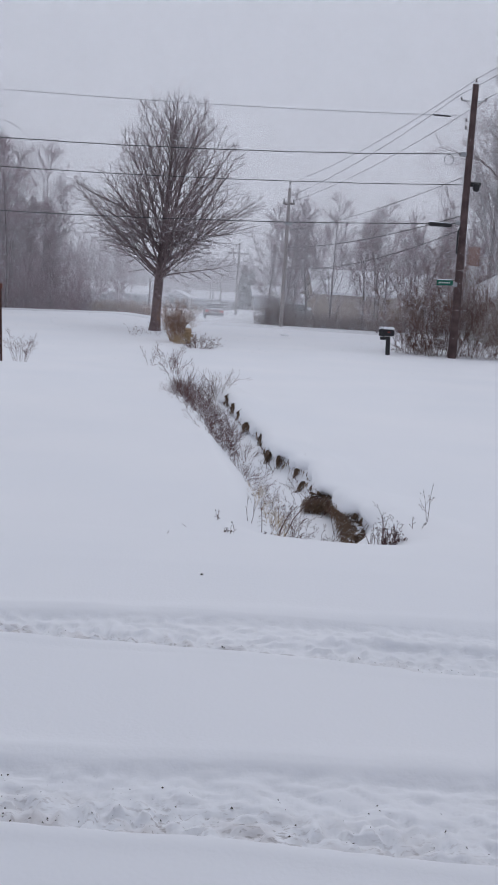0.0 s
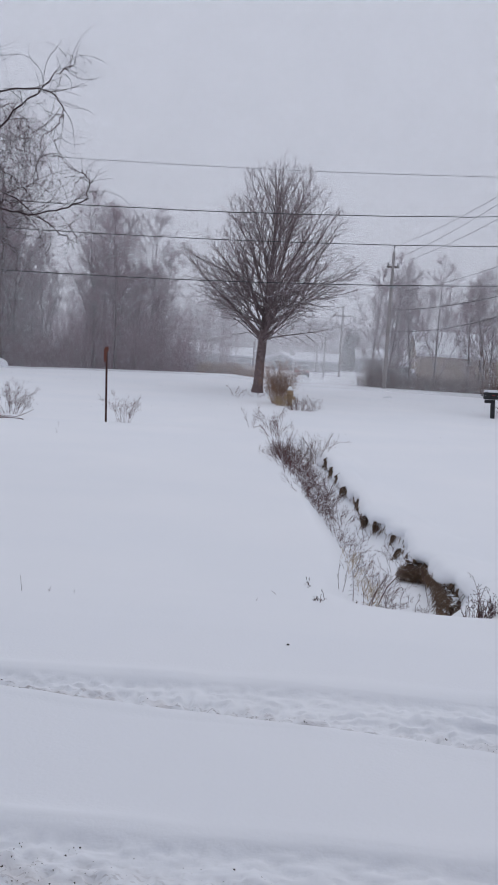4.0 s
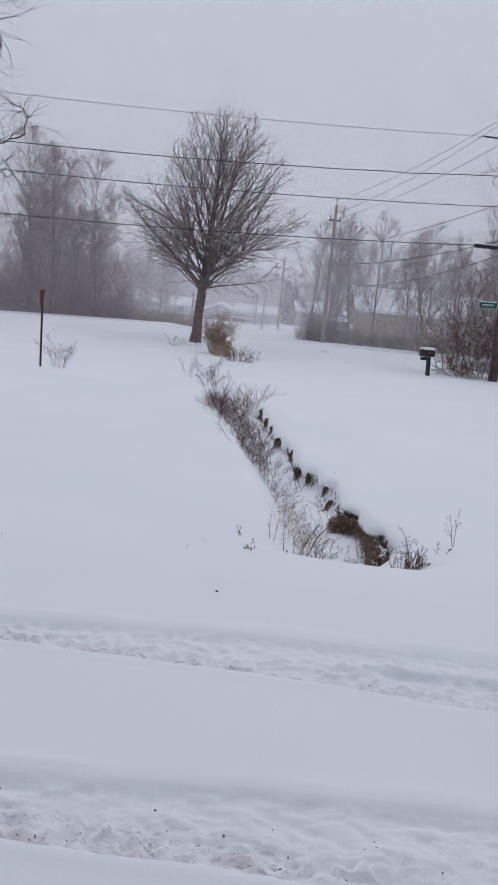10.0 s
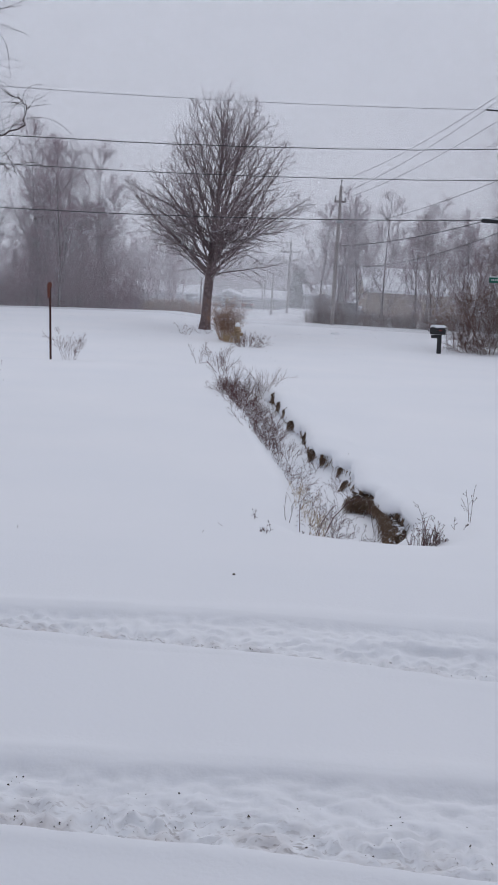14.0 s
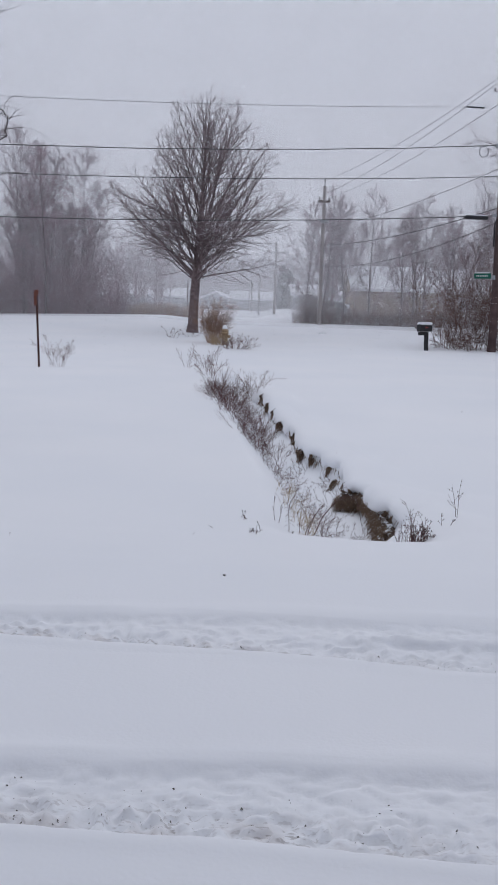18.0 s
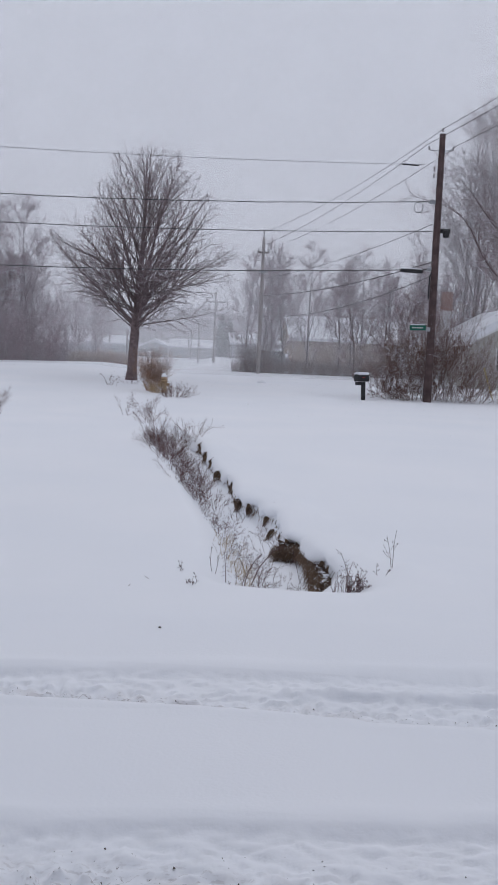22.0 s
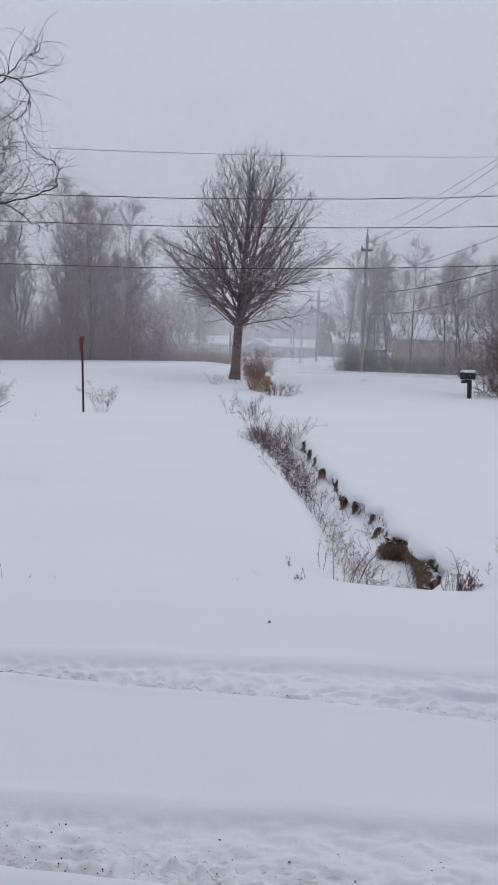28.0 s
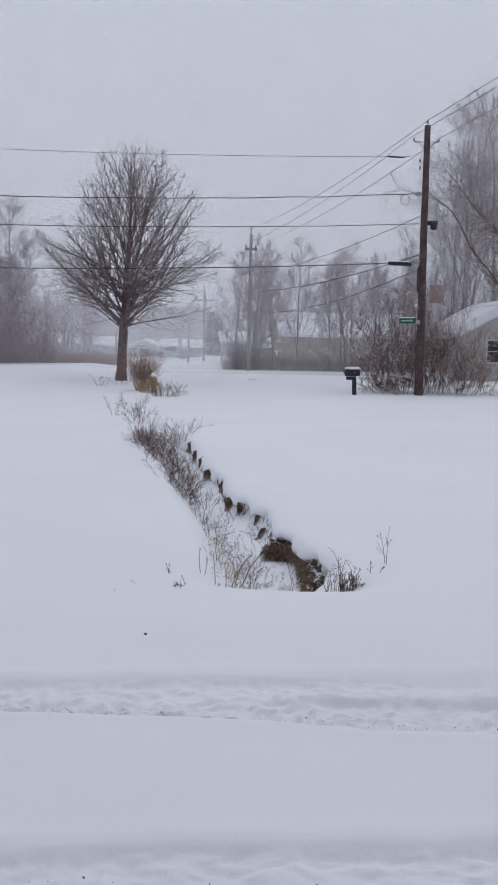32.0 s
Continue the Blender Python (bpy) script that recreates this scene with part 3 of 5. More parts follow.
def brush_mass(name, seed, spots, height, count, mat, label, thick=0.008, fork=3, kind="stuff", category="brush", rough=0.0):
    """A thicket of thin stems over the given spots (x, y, spread x, spread y)."""
    rng = np.random.default_rng(seed)
    st = []
    for x, y, sx, sy in spots:
        px = x + rng.uniform(-sx, sx, count)
        py = y + rng.uniform(-sy, sy, count)
        pz = ground_z(px, py, False)
        for a, b, c in zip(px, py, pz):
            h = height * rng.uniform(0.3, 0.95) * (1 + rough * math.sin(a * 1.3 + math.sin(a * 0.47) * 2))
            s = strand(rng, (a, b, c - 0.05), (rng.normal(0, 0.25), rng.normal(0, 0.25), 1), h, thick, thick * 0.4, 4, 0.16, 0.02)
            st.append(s)
            st += offshoots(rng, *s, fork, 0.25, 1.0, h * 0.4, 0.6, 2, 0.2, 0.03, 0.7, thick * 0.4)
    ob = new(name, tubes(name, st, mat, 3))
    return tagged(ob, label, category, kind=kind)


def scatter_trees(protos, spots, group):
    for k, (x, y, turn) in enumerate(spots):
        p = protos[k % len(protos)]
        c = copy_thing(p, pose(x, y, gz(x, y), 0, 0, turn)) if p.get("used") else p
        if c is p:
            p.matrix_basis = pose(x, y, gz(x, y), 0, 0, turn)
            p["used"] = 1
        tagged(c, group=group)
    for p in protos:
        if "used" in p:
            del p["used"]


maple()


def left_woods():
    rng = np.random.default_rng(5)
    lab = "tall bare tree, paled grey as by haze, at the edge of a snowy wood"
    tall = [wood_tree(21 + k, h, 0.34, WOODTWIG, WOODBARK, 20, 7, 4, 0.16, "woodland_tree", lab, 0.0, 0.009) for k, h in enumerate((10.2, 11.4, 9.6))]
    giant = [wood_tree(27 + k, h, 0.3, WOODTWIG, WOODBARK, 24, 7, 4, 0.16, "tall_woodland_tree", "very tall bare tree, paled grey as by haze, behind a red shed", 0.0, 0.009) for k, h in enumerate((18.5, 16.5))]
    scatter_trees(giant, ((-27.6, 63.0, 10), (-26.0, 61.5, 70), (-29.4, 62.5, 130), (-24.2, 63.0, 200), (-28.6, 66.0, 250), (-23.6, 66.5, 110)), "tall trees behind the shed")
    low = [wood_tree(31 + k, h, 0.32, WOODTWIG, WOODBARK, 18, 7, 4, 0.06, "young_woodland_tree", "slim young bare tree, paled grey as by haze, in a snowy wood", 0.0, 0.0105) for k, h in enumerate((6.8, 8.2))]
    spots = [(x, 60 + rng.uniform(0, 6) - 0.25 * (x + 17), rng.uniform(0, 360)) for x in (-16.0, -17.2, -14.9, -16.6, -22.6, -23.6, -24.6, -25.8, -27.2, -13.7, -28.5)]
    spots += [(x + rng.uniform(-0.5, 0.5), 71 + rng.uniform(0, 6), rng.uniform(0, 360)) for x in (-36, -34.5, -33, -31.6, -30.4, -29.2, -28, -26.8, -25.6, -24.6, -20.2, -18.8)]
    scatter_trees(tall, spots, "trees of the wood beyond the field")
    spots = [(x + rng.uniform(-0.6, 0.6), 61 + rng.uniform(0, 9), rng.uniform(0, 360)) for x in np.linspace(-30, -12.3, 19)]
    scatter_trees(low, spots, "young trees of the wood beyond the field")
    brush_mass("wood_undergrowth", 6, [(x, 62.5 - 0.2 * (x + 17), 1.6, 2.4) for x in np.arange(-29, -10, 2.4)], 3.9, 330, WOODTWIG,
               "dense grey undergrowth along the edge of a wood", 0.0085, 8, rough=0.4)
    brush_mass("inner_undergrowth", 16, [(x, 71, 1.4, 2.4) for x in np.arange(-36, -16, 2.6)], 4.2, 170, WOODTWIG, "grey undergrowth deep inside a wood", 0.011, 6, rough=0.3)
    brush_mass("reed_strip", 7, [(x, 66, 0.8, 1.0) for x in np.arange(-11.4, -7.4, 0.9)], 1.05, 420, REED, "strip of dry brown reeds at the field's far edge", 0.009, 1, category="grass")
    brush_mass("field_edge_brush", 17, [(x, 63.5, 0.6, 0.8) for x in np.arange(-16, -11, 0.8)], 1.9, 150, WOODTWIG, "low grey brush thinning out at the end of a wood", 0.009, 6, rough=0.3)
    laden = wood_tree(35, 5.4, 0.5, SNOWTWIG, SNOWTWIG, 9, 4, 2, 0.3, "snowy_sapling", "small leaning tree, its limbs lined with snow, beside a shed", 0.22, 0.012)
    scatter_trees([laden], ((-25.3, 56.0, 150),), "saplings by the shed")


def right_woods():
    rng = np.random.default_rng(8)
    lab = "bare multi-stemmed tree, paled grey as by haze, behind a hedge"
    pr = [wood_tree(41 + k, h, 0.38, WOODTWIG, WOODBARK, 18, 7, 4, 0.05, "hedgerow_tree", lab, 0.06, 0.008) for k, h in enumerate((7.6, 8.4, 6.6))]
    spots = [(x, y + 64, rng.uniform(0, 360)) for x, y in ((0.5, 2), (1.5, 0.6), (2.2, 2.4), (2.9, 1), (4.5, 1.5), (6.4, -1), (7.3, 1), (8.2, 3), (9.0, -1), (9.9, 2), (11.2, 1), (12.8, -2), (1.9, 5))]
    scatter_trees(pr, spots, "trees behind the hedge")
    brush_mass("hedge", 9, [(x, 63 + 0.05 * x, 0.7, 0.6) for x in np.arange(0.4, 12, 0.9)], 1.25, 170, BRUSH, "low tangled hedge of bare brown stems along the street", 0.008, 4, category="hedge")
    brush_mass("hedge_end_bush", 10, [(0.9, 63.4, 0.75, 0.6), (1.3, 63.8, 0.9, 0.6)], 2.4, 150, BRUSH, "dense bare bush at the end of a hedge", 0.008, 5, category="bush")


def far_woods():
    rng = np.random.default_rng(14)
    st = []
    for k in range(240):
        x = rng.uniform(-75, 45)
        y = rng.uniform(238, 262)
        h = rng.uniform(8, 13)
        if k >= 110:
            x, y, h = (rng.uniform(-34, -15.5), rng.uniform(104, 124), rng.uniform(6.5, 9.0)) if k % 3 else (rng.uniform(3, 24), rng.uniform(92, 110), rng.uniform(6.5, 9.5))
        z = gz(x, y)
        tr = strand(rng, (x, y, z - 0.5), (0, 0, 1), h, 0.2 if k < 110 else 0.1, 0.03, 4, 0.04)
        st.append(tr)
        lm = offshoots(rng, *tr, 13, 0.12, 1.0, h * 0.4, 0.6, 3, 0.1, 0.08, 0.5, 0.03 if k < 110 else 0.015)
        st += lm
        for s in lm:
            st += offshoots(rng, *s, 5, 0.1, 1.0, h * 0.2, 0.6, 2, 0.12, 0.06, 0.7, 0.06 if k < 110 else 0.02)
    ob = new("far_woods", tubes("far_woods", st, WOODTWIG, 3))
    tagged(ob, "distant bare woods, pale grey behind low houses", "woods", kind="stuff")


def far_treeline():
    """The wooded rise that closes the view, with an uneven top."""
    xs = np.linspace(-150, 110, 420)
    rows = []
    for k, f in enumerate((0.0, 0.3, 0.6, 0.82, 0.94, 1.0)):
        n = value_noise(xs * 0.09, xs * 0 + 0.3, 41) * 3.0 + value_noise(xs * 0.31, xs * 0 + k, 42) * 2.2 + value_noise(xs * 0.9, xs * 0 + k, 43) * 1.4
        z = -6.0 + (14.0 + n * f) * f
        rows.append(np.stack((xs, 268 + 6 * f + value_noise(xs * 0.5, xs * 0 + k, 44) * 3, z), axis=1))
    v = np.concatenate(rows)
    m = len(xs)
    f = [(r * m + i, r * m + i + 1, (r + 1) * m + i + 1, (r + 1) * m + i) for r in range(5) for i in range(m - 1)]
    ob = new("backdrop", mesh_from("backdrop", [tuple(p) for p in v], f, WOODTWIG, True))
    tagged(ob, "distant grey wooded rise beyond the houses", "woods", kind="structure")


left_woods()
right_woods()
far_woods()
far_treeline()


def right_tree():
    """The large trees behind the near pole; a limb reaches over the road."""
    t = wood_tree(52, 13.0, 0.42, TWIG, BARK, 26, 9, 5, 0.12, "shade_tree", "large bare shade tree, dark twigs, beside a house", 0.0, 0.008)
    t.matrix_basis = pose(14.6, 48.5, gz(14.6, 48.5))
    rng = np.random.default_rng(53)
    for z, d, ln in ((3.2, (-1, -0.1, 0.5), 9.6), (5.6, (-0.7, 0.2, 0.9), 6.5), (4.6, (-0.8, -0.5, 0.75), 6.0)):
        limb = strand(rng, (0, 0, z), d, ln, 0.075, 0.01, 14, 0.12, 0.0)
        sub = offshoots(rng, *limb, 32, 0.15, 1.0, 1.9, 0.75, 6, 0.09, 0.03, 0.42, 0.007)
        fine = []
        for q in sub:
            fine += offshoots(rng, *q, 7, 0.1, 1.0, 0.8, 0.7, 3, 0.1, 0.03, 0.6, 0.004)
        lo = part("limb", tubes("limb", [limb] + sub, BARK, 5), None, t)
        tagged(part("twig_spray", tubes("twig_spray", fine, TWIG, 3), None, lo), kind="stuff")
    lab = "tall bare shade tree with dark twigs, behind a house"
    protos = [wood_tree(57 + k, h, 0.4, TWIG, BARK, 20, 8, 5, 0.1, "shade_tree", lab, 0.0, 0.0095) for k, h in enumerate((16.5, 14.0))]
    scatter_trees(protos, ((14.6, 63.0, 20), (15.2, 69.5, 80), (16.4, 62.5, 200), (15.6, 66.0, 140), (17.8, 57.0, 300), (15.0, 64.8, 50), (14.9, 67.5, 250), (17.4, 64.5, 170)), "shade trees behind the bungalow")
    low = [wood_tree(61 + k, h, 0.4, TWIG, BARK, 16, 7, 5, 0.08, "small_tree", "small bare tree with fine grey twigs near a hedge", 0.0, 0.006) for k, h in enumerate((6.6, 5.2))]
    scatter_trees(low, ((10.0, 58.0, 0), (8.6, 56.0, 100), (6.9, 59.5, 210), (11.2, 57.0, 280)), "small trees near the hedge")


right_tree()


def shrub(seed, x, y, h, spread, stems, mat=BRUSH, name="shrub", label="bare snow-dusted shrub", thick=0.006, twigs=5, sink=0.05, heads=0, category="shrub", group="", wild=0.1, fork=0, lumps=0):
    rng = np.random.default_rng(seed)
    t = thing(name, pose(x, y, gz(x, y) - sink), label, category, group)
    ends = []
    for _ in range(stems):
        a = rng.uniform(0, 6.283)
        q = rng.random() ** 0.6
        m = strand(rng, (math.cos(a) * q * spread * 0.35, math.sin(a) * q * spread * 0.35, 0), (math.cos(a) * q * spread / h * 0.8, math.sin(a) * q * spread / h * 0.8, 1),
                   h * rng.uniform(0.6, 1.08), thick, thick * 0.4, 5, wild, 0.0)
        side = offshoots(rng, *m, twigs, 0.25, 1.0, h * 0.32, 0.6, 3, 0.15, 0.02, 0.6, thick * 0.35)
        for q in list(side) if fork else ():
            side += offshoots(rng, *q, fork, 0.2, 1.0, h * 0.15, 0.65, 2, 0.15, 0.02, 0.7, thick * 0.3)
        tagged(part("stem", tubes("stem", [m] + side, mat, 3), None, t), kind="stuff")
        ends += [m] + side
    if lumps:
        bm = bmesh.new()
        for _ in range(lumps):
            q = ends[int(rng.integers(len(ends)))][0]
            k = int(rng.integers(1, len(q)))
            r = rng.uniform(0.009, 0.024)
            m = Matrix.Translation(q[k] + (0, 0, r * 0.4)) @ Matrix.Diagonal((rng.uniform(1.0, 2.2), 1.2, 0.7, 1.0))
            bmesh.ops.create_icosphere(bm, subdivisions=1, radius=r, matrix=m)
        tagged(part("snow_clumps", bm, SNOWCAP, t, "small clumps of caught snow", True), kind="stuff")
    if heads:
        bm = bmesh.new()
        for q in ends:
            for _ in range(heads):
                p = q[0][-1] + (q[0][-2] - q[0][-1]) * rng.random() + rng.normal(0, thick, 3)
                bmesh.ops.create_icosphere(bm, subdivisions=1, radius=thick * rng.uniform(0.8, 1.5), matrix=Matrix.Translation(p))
        tagged(part("seed_spray", bm, SEED, t, "dark dried seed heads"), kind="stuff")
    return t


def bushes():
    k = 100
    for x, y, h, w, n in ((5.95, 40.0, 2.0, 1.5, 14), (6.2, 40.4, 3.3, 2.3, 15), (6.8, 40.0, 2.9, 2.4, 18), (7.5, 41.0, 4.1, 2.3, 17), (8.2, 40.4, 3.4, 2.4, 18), (8.8, 41.2, 4.0, 2.2, 18),
                          (9.4, 40.6, 2.6, 2.2, 14), (9.2, 39.9, 1.5, 2.0, 18), (6.5, 39.5, 1.1, 1.9, 20), (7.0, 39.7, 1.2, 2.0, 20), (10.5, 42.4, 2.4, 2.0, 12), (8.3, 39.8, 1.3, 2.1, 20)):
        k += 1
        shrub(k, x, y, h, w, n, BRUSH, "roadside_bush", "tall bare brown bush with snow on its stems, by the pole", 0.009, 16, wild=0.17, fork=4, group="bushes round the utility pole", lumps=26)
    shrub(130, -3.1, 38.2, 1.6, 0.65, 130, REED, "dry_bush", "upright dry brown bush beside a hydrant", 0.005, 7, heads=1, wild=0.16, fork=2)
    shrub(131, -2.1, 35.2, 0.65, 1.2, 46, BRUSH, "low_shrub", "low twiggy shrub beside a yellow hydrant", 0.007, 7, wild=0.25, fork=2)
    shrub(132, -2.8, 37.0, 0.55, 0.7, 60, STRAW, "dry_grass_clump", "tan dry grass round a hydrant", 0.008, 2, category="grass")
    shrub(133, -5.6, 24.3, 0.82, 0.5, 14, WEED, "bare_shrub", "small sparse bare shrub beside a marker post", 0.0032, 9, wild=0.14, fork=4)
    shrub(134, -8.95, 25.6, 0.9, 0.72, 26, WEED, "bare_shrub", "rounded bare shrub standing in field snow", 0.0032, 10, wild=0.14, fork=5)
    shrub(135, -10.8, 26.2, 0.3, 0.3, 6, WEED, "bare_shrub", "small bare shrub nearly buried in snow", 0.006, 5)
    shrub(136, -2.85, 27.0, 0.65, 0.25, 3, WEED, "tall_weed", "thin dead weed standing in snow by the road", 0.005, 7, category="weed", fork=2, wild=0.15)
    for j, (x, y, h) in enumerate(((-2.35, 26.4, 0.8), (-2.05, 25.0, 0.7), (-1.95, 23.6, 0.6), (-1.8, 22.6, 0.55), (-4.3, 42.0, 0.6), (-5.4, 43.5, 0.5), (-4.9, 40.5, 0.4))):
        shrub(140 + j, x, y, h, 0.55, 5, WEED, "tall_weed", "thin dead weed standing in snow by the road", 0.005, 7, category="weed", fork=2, wild=0.25)


bushes()


# ---- poles and cables ----
def rod(*pts, r=0.02, mat=STEEL, name="rod", sides=6):
    return tubes(name, [(np.array(pts, float), np.full(len(pts), r))], mat, sides)


def insulator(parent, p, up=True, s=1.0):
    bm = lathe([(0.02 * s, 0), (0.05 * s, 0.03 * s), (0.03 * s, 0.05 * s), (0.055 * s, 0.08 * s), (0.03 * s, 0.11 * s), (0.045 * s, 0.14 * s), (0.02 * s, 0.17 * s)], 10)
    o = part("insulator", bm, PORCELAIN, parent, smooth=True)
    o.matrix_basis = pose(*p)
    return o


NP = (7.37, 38.86)
FP = (1.29, 60.7)


def near_pole():
    z0 = gz(*NP)
    t = thing("utility_pole", pose(NP[0], NP[1], z0, 0, -0.2, 0), "dark brown wooden utility pole with insulators and splice hardware", "utility pole")
    h = 9.42 - z0
    part("shaft", tubes("shaft", [(np.array([(0, 0, -0.4), (0.01, 0, 2.5), (-0.01, 0, 6), (0, 0, h)]), np.array((0.165, 0.155, 0.135, 0.11)))], POLE, 12), None, t)
    part("pole_cap", lathe([(0.112, h - 0.01), (0.1, h + 0.03), (0.03, h + 0.05)], 12), SNOWCAP, t)
    part("top_pin", rod((0, 0, h), (0, 0, h + 0.14), r=0.016, mat=RUST), None, t)
    insulator(t, (0, 0, h + 0.08), s=0.8)
    for sx, ln in ((-1, 0.48), (1, 0.42)):
        br = part("bracket_arm", rod((sx * 0.1, 0, h - 0.85), (sx * 0.3, 0, h - 0.62), (sx * ln, 0, h - 0.6), r=0.014, mat=RUST), None, t)
        insulator(br, (sx * ln, 0, h - 0.6), s=0.8)
        part("brace", rod((sx * 0.1, 0, h - 0.6), (sx * ln, 0, h - 0.6), r=0.016), None, br)
    for zz in (h - 1.35, h - 1.62):
        insulator(t, (-0.24, -0.02, zz), s=0.8)
    cl = part("cable_clamp", one_box(-0.34, -0.12, -0.05, 0.05, 7.45, 7.6, bevel=0.02), STEEL, t)
    part("bolt", one_cyl((-0.4, 0, 7.52), (-0.1, 0, 7.52), 0.02, 0.02, 8), STEEL, cl)
    part("coil", tubes("coil", [(np.array([(-0.75 + 0.17 * math.cos(a), 0, 7.3 + 0.19 * math.sin(a)) for a in np.linspace(0, 12.4, 40)]), np.full(40, 0.014))], WIRE, 5), None, t, "coiled spare cable loop")
    part("cable_clamp", one_box(0.12, 0.5, -0.06, 0.06, 6.38, 6.55, bevel=0.03), BLACKP, t)
    part("terminal_box", lathe([(0.02, 6.2), (0.12, 6.24), (0.13, 6.46), (0.05, 6.52)], 12), BLACKP, t).location = (0.34, -0.05, 0)
    part("cable_clamp", one_box(-0.3, -0.1, -0.05, 0.05, 4.98, 5.1, bevel=0.02), STEEL, t)
    part("riser_pipe", tubes("riser_pipe", [(np.array([(-0.2, -0.12, 3.9), (-0.2, -0.12, 4.75), (-0.12, -0.05, 4.9)]), np.full(3, 0.03))], BLACKP, 6), None, t)
    # the street name blade on a bracket
    s = thing("street_sign", pose(NP[0] - 0.18, NP[1] - 0.16, z0 + 2.83, 0, -2, 8), "green street name sign fixed to a wooden pole", "sign")
    part("blade", one_box(-0.7, -0.06, -0.012, 0.012, -0.1, 0.1, bevel=0.005), GREEN, s)
    for k in range(7):
        part("letter_bar", one_box(-0.62 + k * 0.065, -0.585 + k * 0.065, -0.016, -0.0125, -0.022, 0.028), WHITE, s, "white bar")
    part("bracket", one_box(-0.06, 0.1, -0.02, 0.02, -0.14, 0.02, bevel=0.006), STEEL, s)
    part("snow_cap", one_box(-0.68, -0.1, -0.02, 0.02, 0.102, 0.13, bevel=0.008), SNOWCAP, s)


near_pole()


def far_pole(x, y, h, r, mat, label, arm=0.0, name="utility_pole"):
    z0 = gz(x, y)
    t = thing(name, pose(x, y, z0), label, "utility pole")
    part("shaft", tubes("shaft", [(np.array([(0, 0, -0.4), (0, 0, h * 0.5), (0, 0, h)]), np.array((r, r * 0.85, r * 0.7)))], mat, 10), None, t)
    if arm:
        a = part("cross_arm", one_box(-arm, arm, -0.06, 0.06, h - 0.95, h - 0.82, bevel=0.01), POLE, t)
        for q in (-arm + 0.08, 0.0, arm - 0.08):
            insulator(a, (q, 0, h - 0.82), s=1.1)
        part("transformer_clamp", one_box(-0.2, 0.28, -0.18, 0.0, h - 2.1, h - 1.95, bevel=0.03), STEEL, t)
        part("top_pin", rod((0, 0, h), (0, 0, h + 0.3), r=0.025), None, t)
        insulator(t, (0, 0, h + 0.2), s=1.1)
    return t


far_pole(FP[0], FP[1], 8.05, 0.125, POLEGREY, "grey weathered utility pole with a short cross arm", 0.36)
far_pole(-2.15, 91.0, 6.3, 0.13, POLEGREY, "slim weathered utility pole with a cross arm, far down the street", 0.9)
far_pole(-5.15, 131.0, 5.2, 0.14, POLEGREY, "slim weathered pole far down the street")
far_pole(-7.1, 152.0, 4.6, 0.12, POLEGREY, "slim weathered pole far down the street")
far_pole(-8.6, 175.0, 4.6, 0.12, POLEGREY, "slim weathered pole far down the street")
far_pole(-7.75, 71.0, 2.6, 0.07, POLE, "thin dark post at the field's edge", name="field_post")


def cable(a, b, sag, r, label, n=28, wob=0.0, seed=1):
    rng = np.random.default_rng(seed)
    s = np.linspace(0, 1, n)
    p = np.outer(1 - s, a) + np.outer(s, b)
    p[:, 2] -= sag * 4 * s * (1 - s)
    p[1:-1, 2] += rng.normal(0, wob, n - 2)
    ob = new("overhead_cable", tubes("overhead_cable", [(p, np.full(n, r))], WIRE, 5))
    return tagged(ob, label, "cable", "overhead cables")


CROSS = ((8.28, -0.62, 0.0, 0.008, 0.62, 0), (6.93, -0.3, 0.03, 0.016, 0.85, 0.012), (5.83, -0.2, 0.0, 0.014, 0.7, 0.003), (4.42, -0.25, 0.0, 0.016, 0.75, 0.003))
for k, (z, dx, dy, r, sag, wob) in enumerate(CROSS):
    cable((NP[0] + dx, NP[1], z), (-33.0, 30.6, z - 0.1), sag, r, "black overhead cable strung across the road", 44, wob, k)


def splice(x, y, z, ln, r, turn, label):
    t = thing("splice_case", pose(x, y, z, 0, 0, turn), label, "splice case")
    part("case", lathe([(r * 0.45, -ln / 2), (r, -ln / 2 + 0.06), (r, ln / 2 - 0.06), (r * 0.45, ln / 2)], 10), BLACKP, t, smooth=True).rotation_euler = (0, radians(90), 0)
    part("snow_cap", one_box(-ln / 2 + 0.05, ln / 2 - 0.05, -r * 0.5, r * 0.5, r * 0.85, r * 1.3, bevel=0.02), SNOWCAP, t)


splice(6.45, 38.66, 4.32, 0.92, 0.075, 11, "black cable splice case hanging on an overhead cable")
splice(6.15, 38.6, 8.2, 0.7, 0.03, 11, "slim black sleeve on an overhead cable")
ztop, ftop = gz(*NP) + 10.0, gz(*FP) + 8.05
for dn, df, zn, zf in ((0.0, 0.0, 9.62, ftop + 0.3), (-0.6, -0.4, 9.0, ftop - 0.65), (0.5, 0.4, 9.0, ftop - 0.65)):
    cable((NP[0] + dn, NP[1], zn), (FP[0] + df, FP[1], zf), 0.35, 0.008, "thin power line running down the street")
    cable((NP[0] + dn, NP[1], zn), (NP[0] + dn * 0.6 + 4.6, 1.0, zn + 0.4), 0.25, 0.009, "thin power line running down the street")
for zn, zf, r in ((6.2, ftop - 2.4, 0.01), (4.75, ftop - 3.4, 0.016)):
    cable((NP[0], NP[1], zn), (FP[0], FP[1], zf), 0.3, r, "black cable running down the street")
cable((NP[0] - 0.2, NP[1] - 0.1, 4.15), (FP[0], FP[1], ftop - 4.6), 0.5, 0.012, "black cable running down the street")


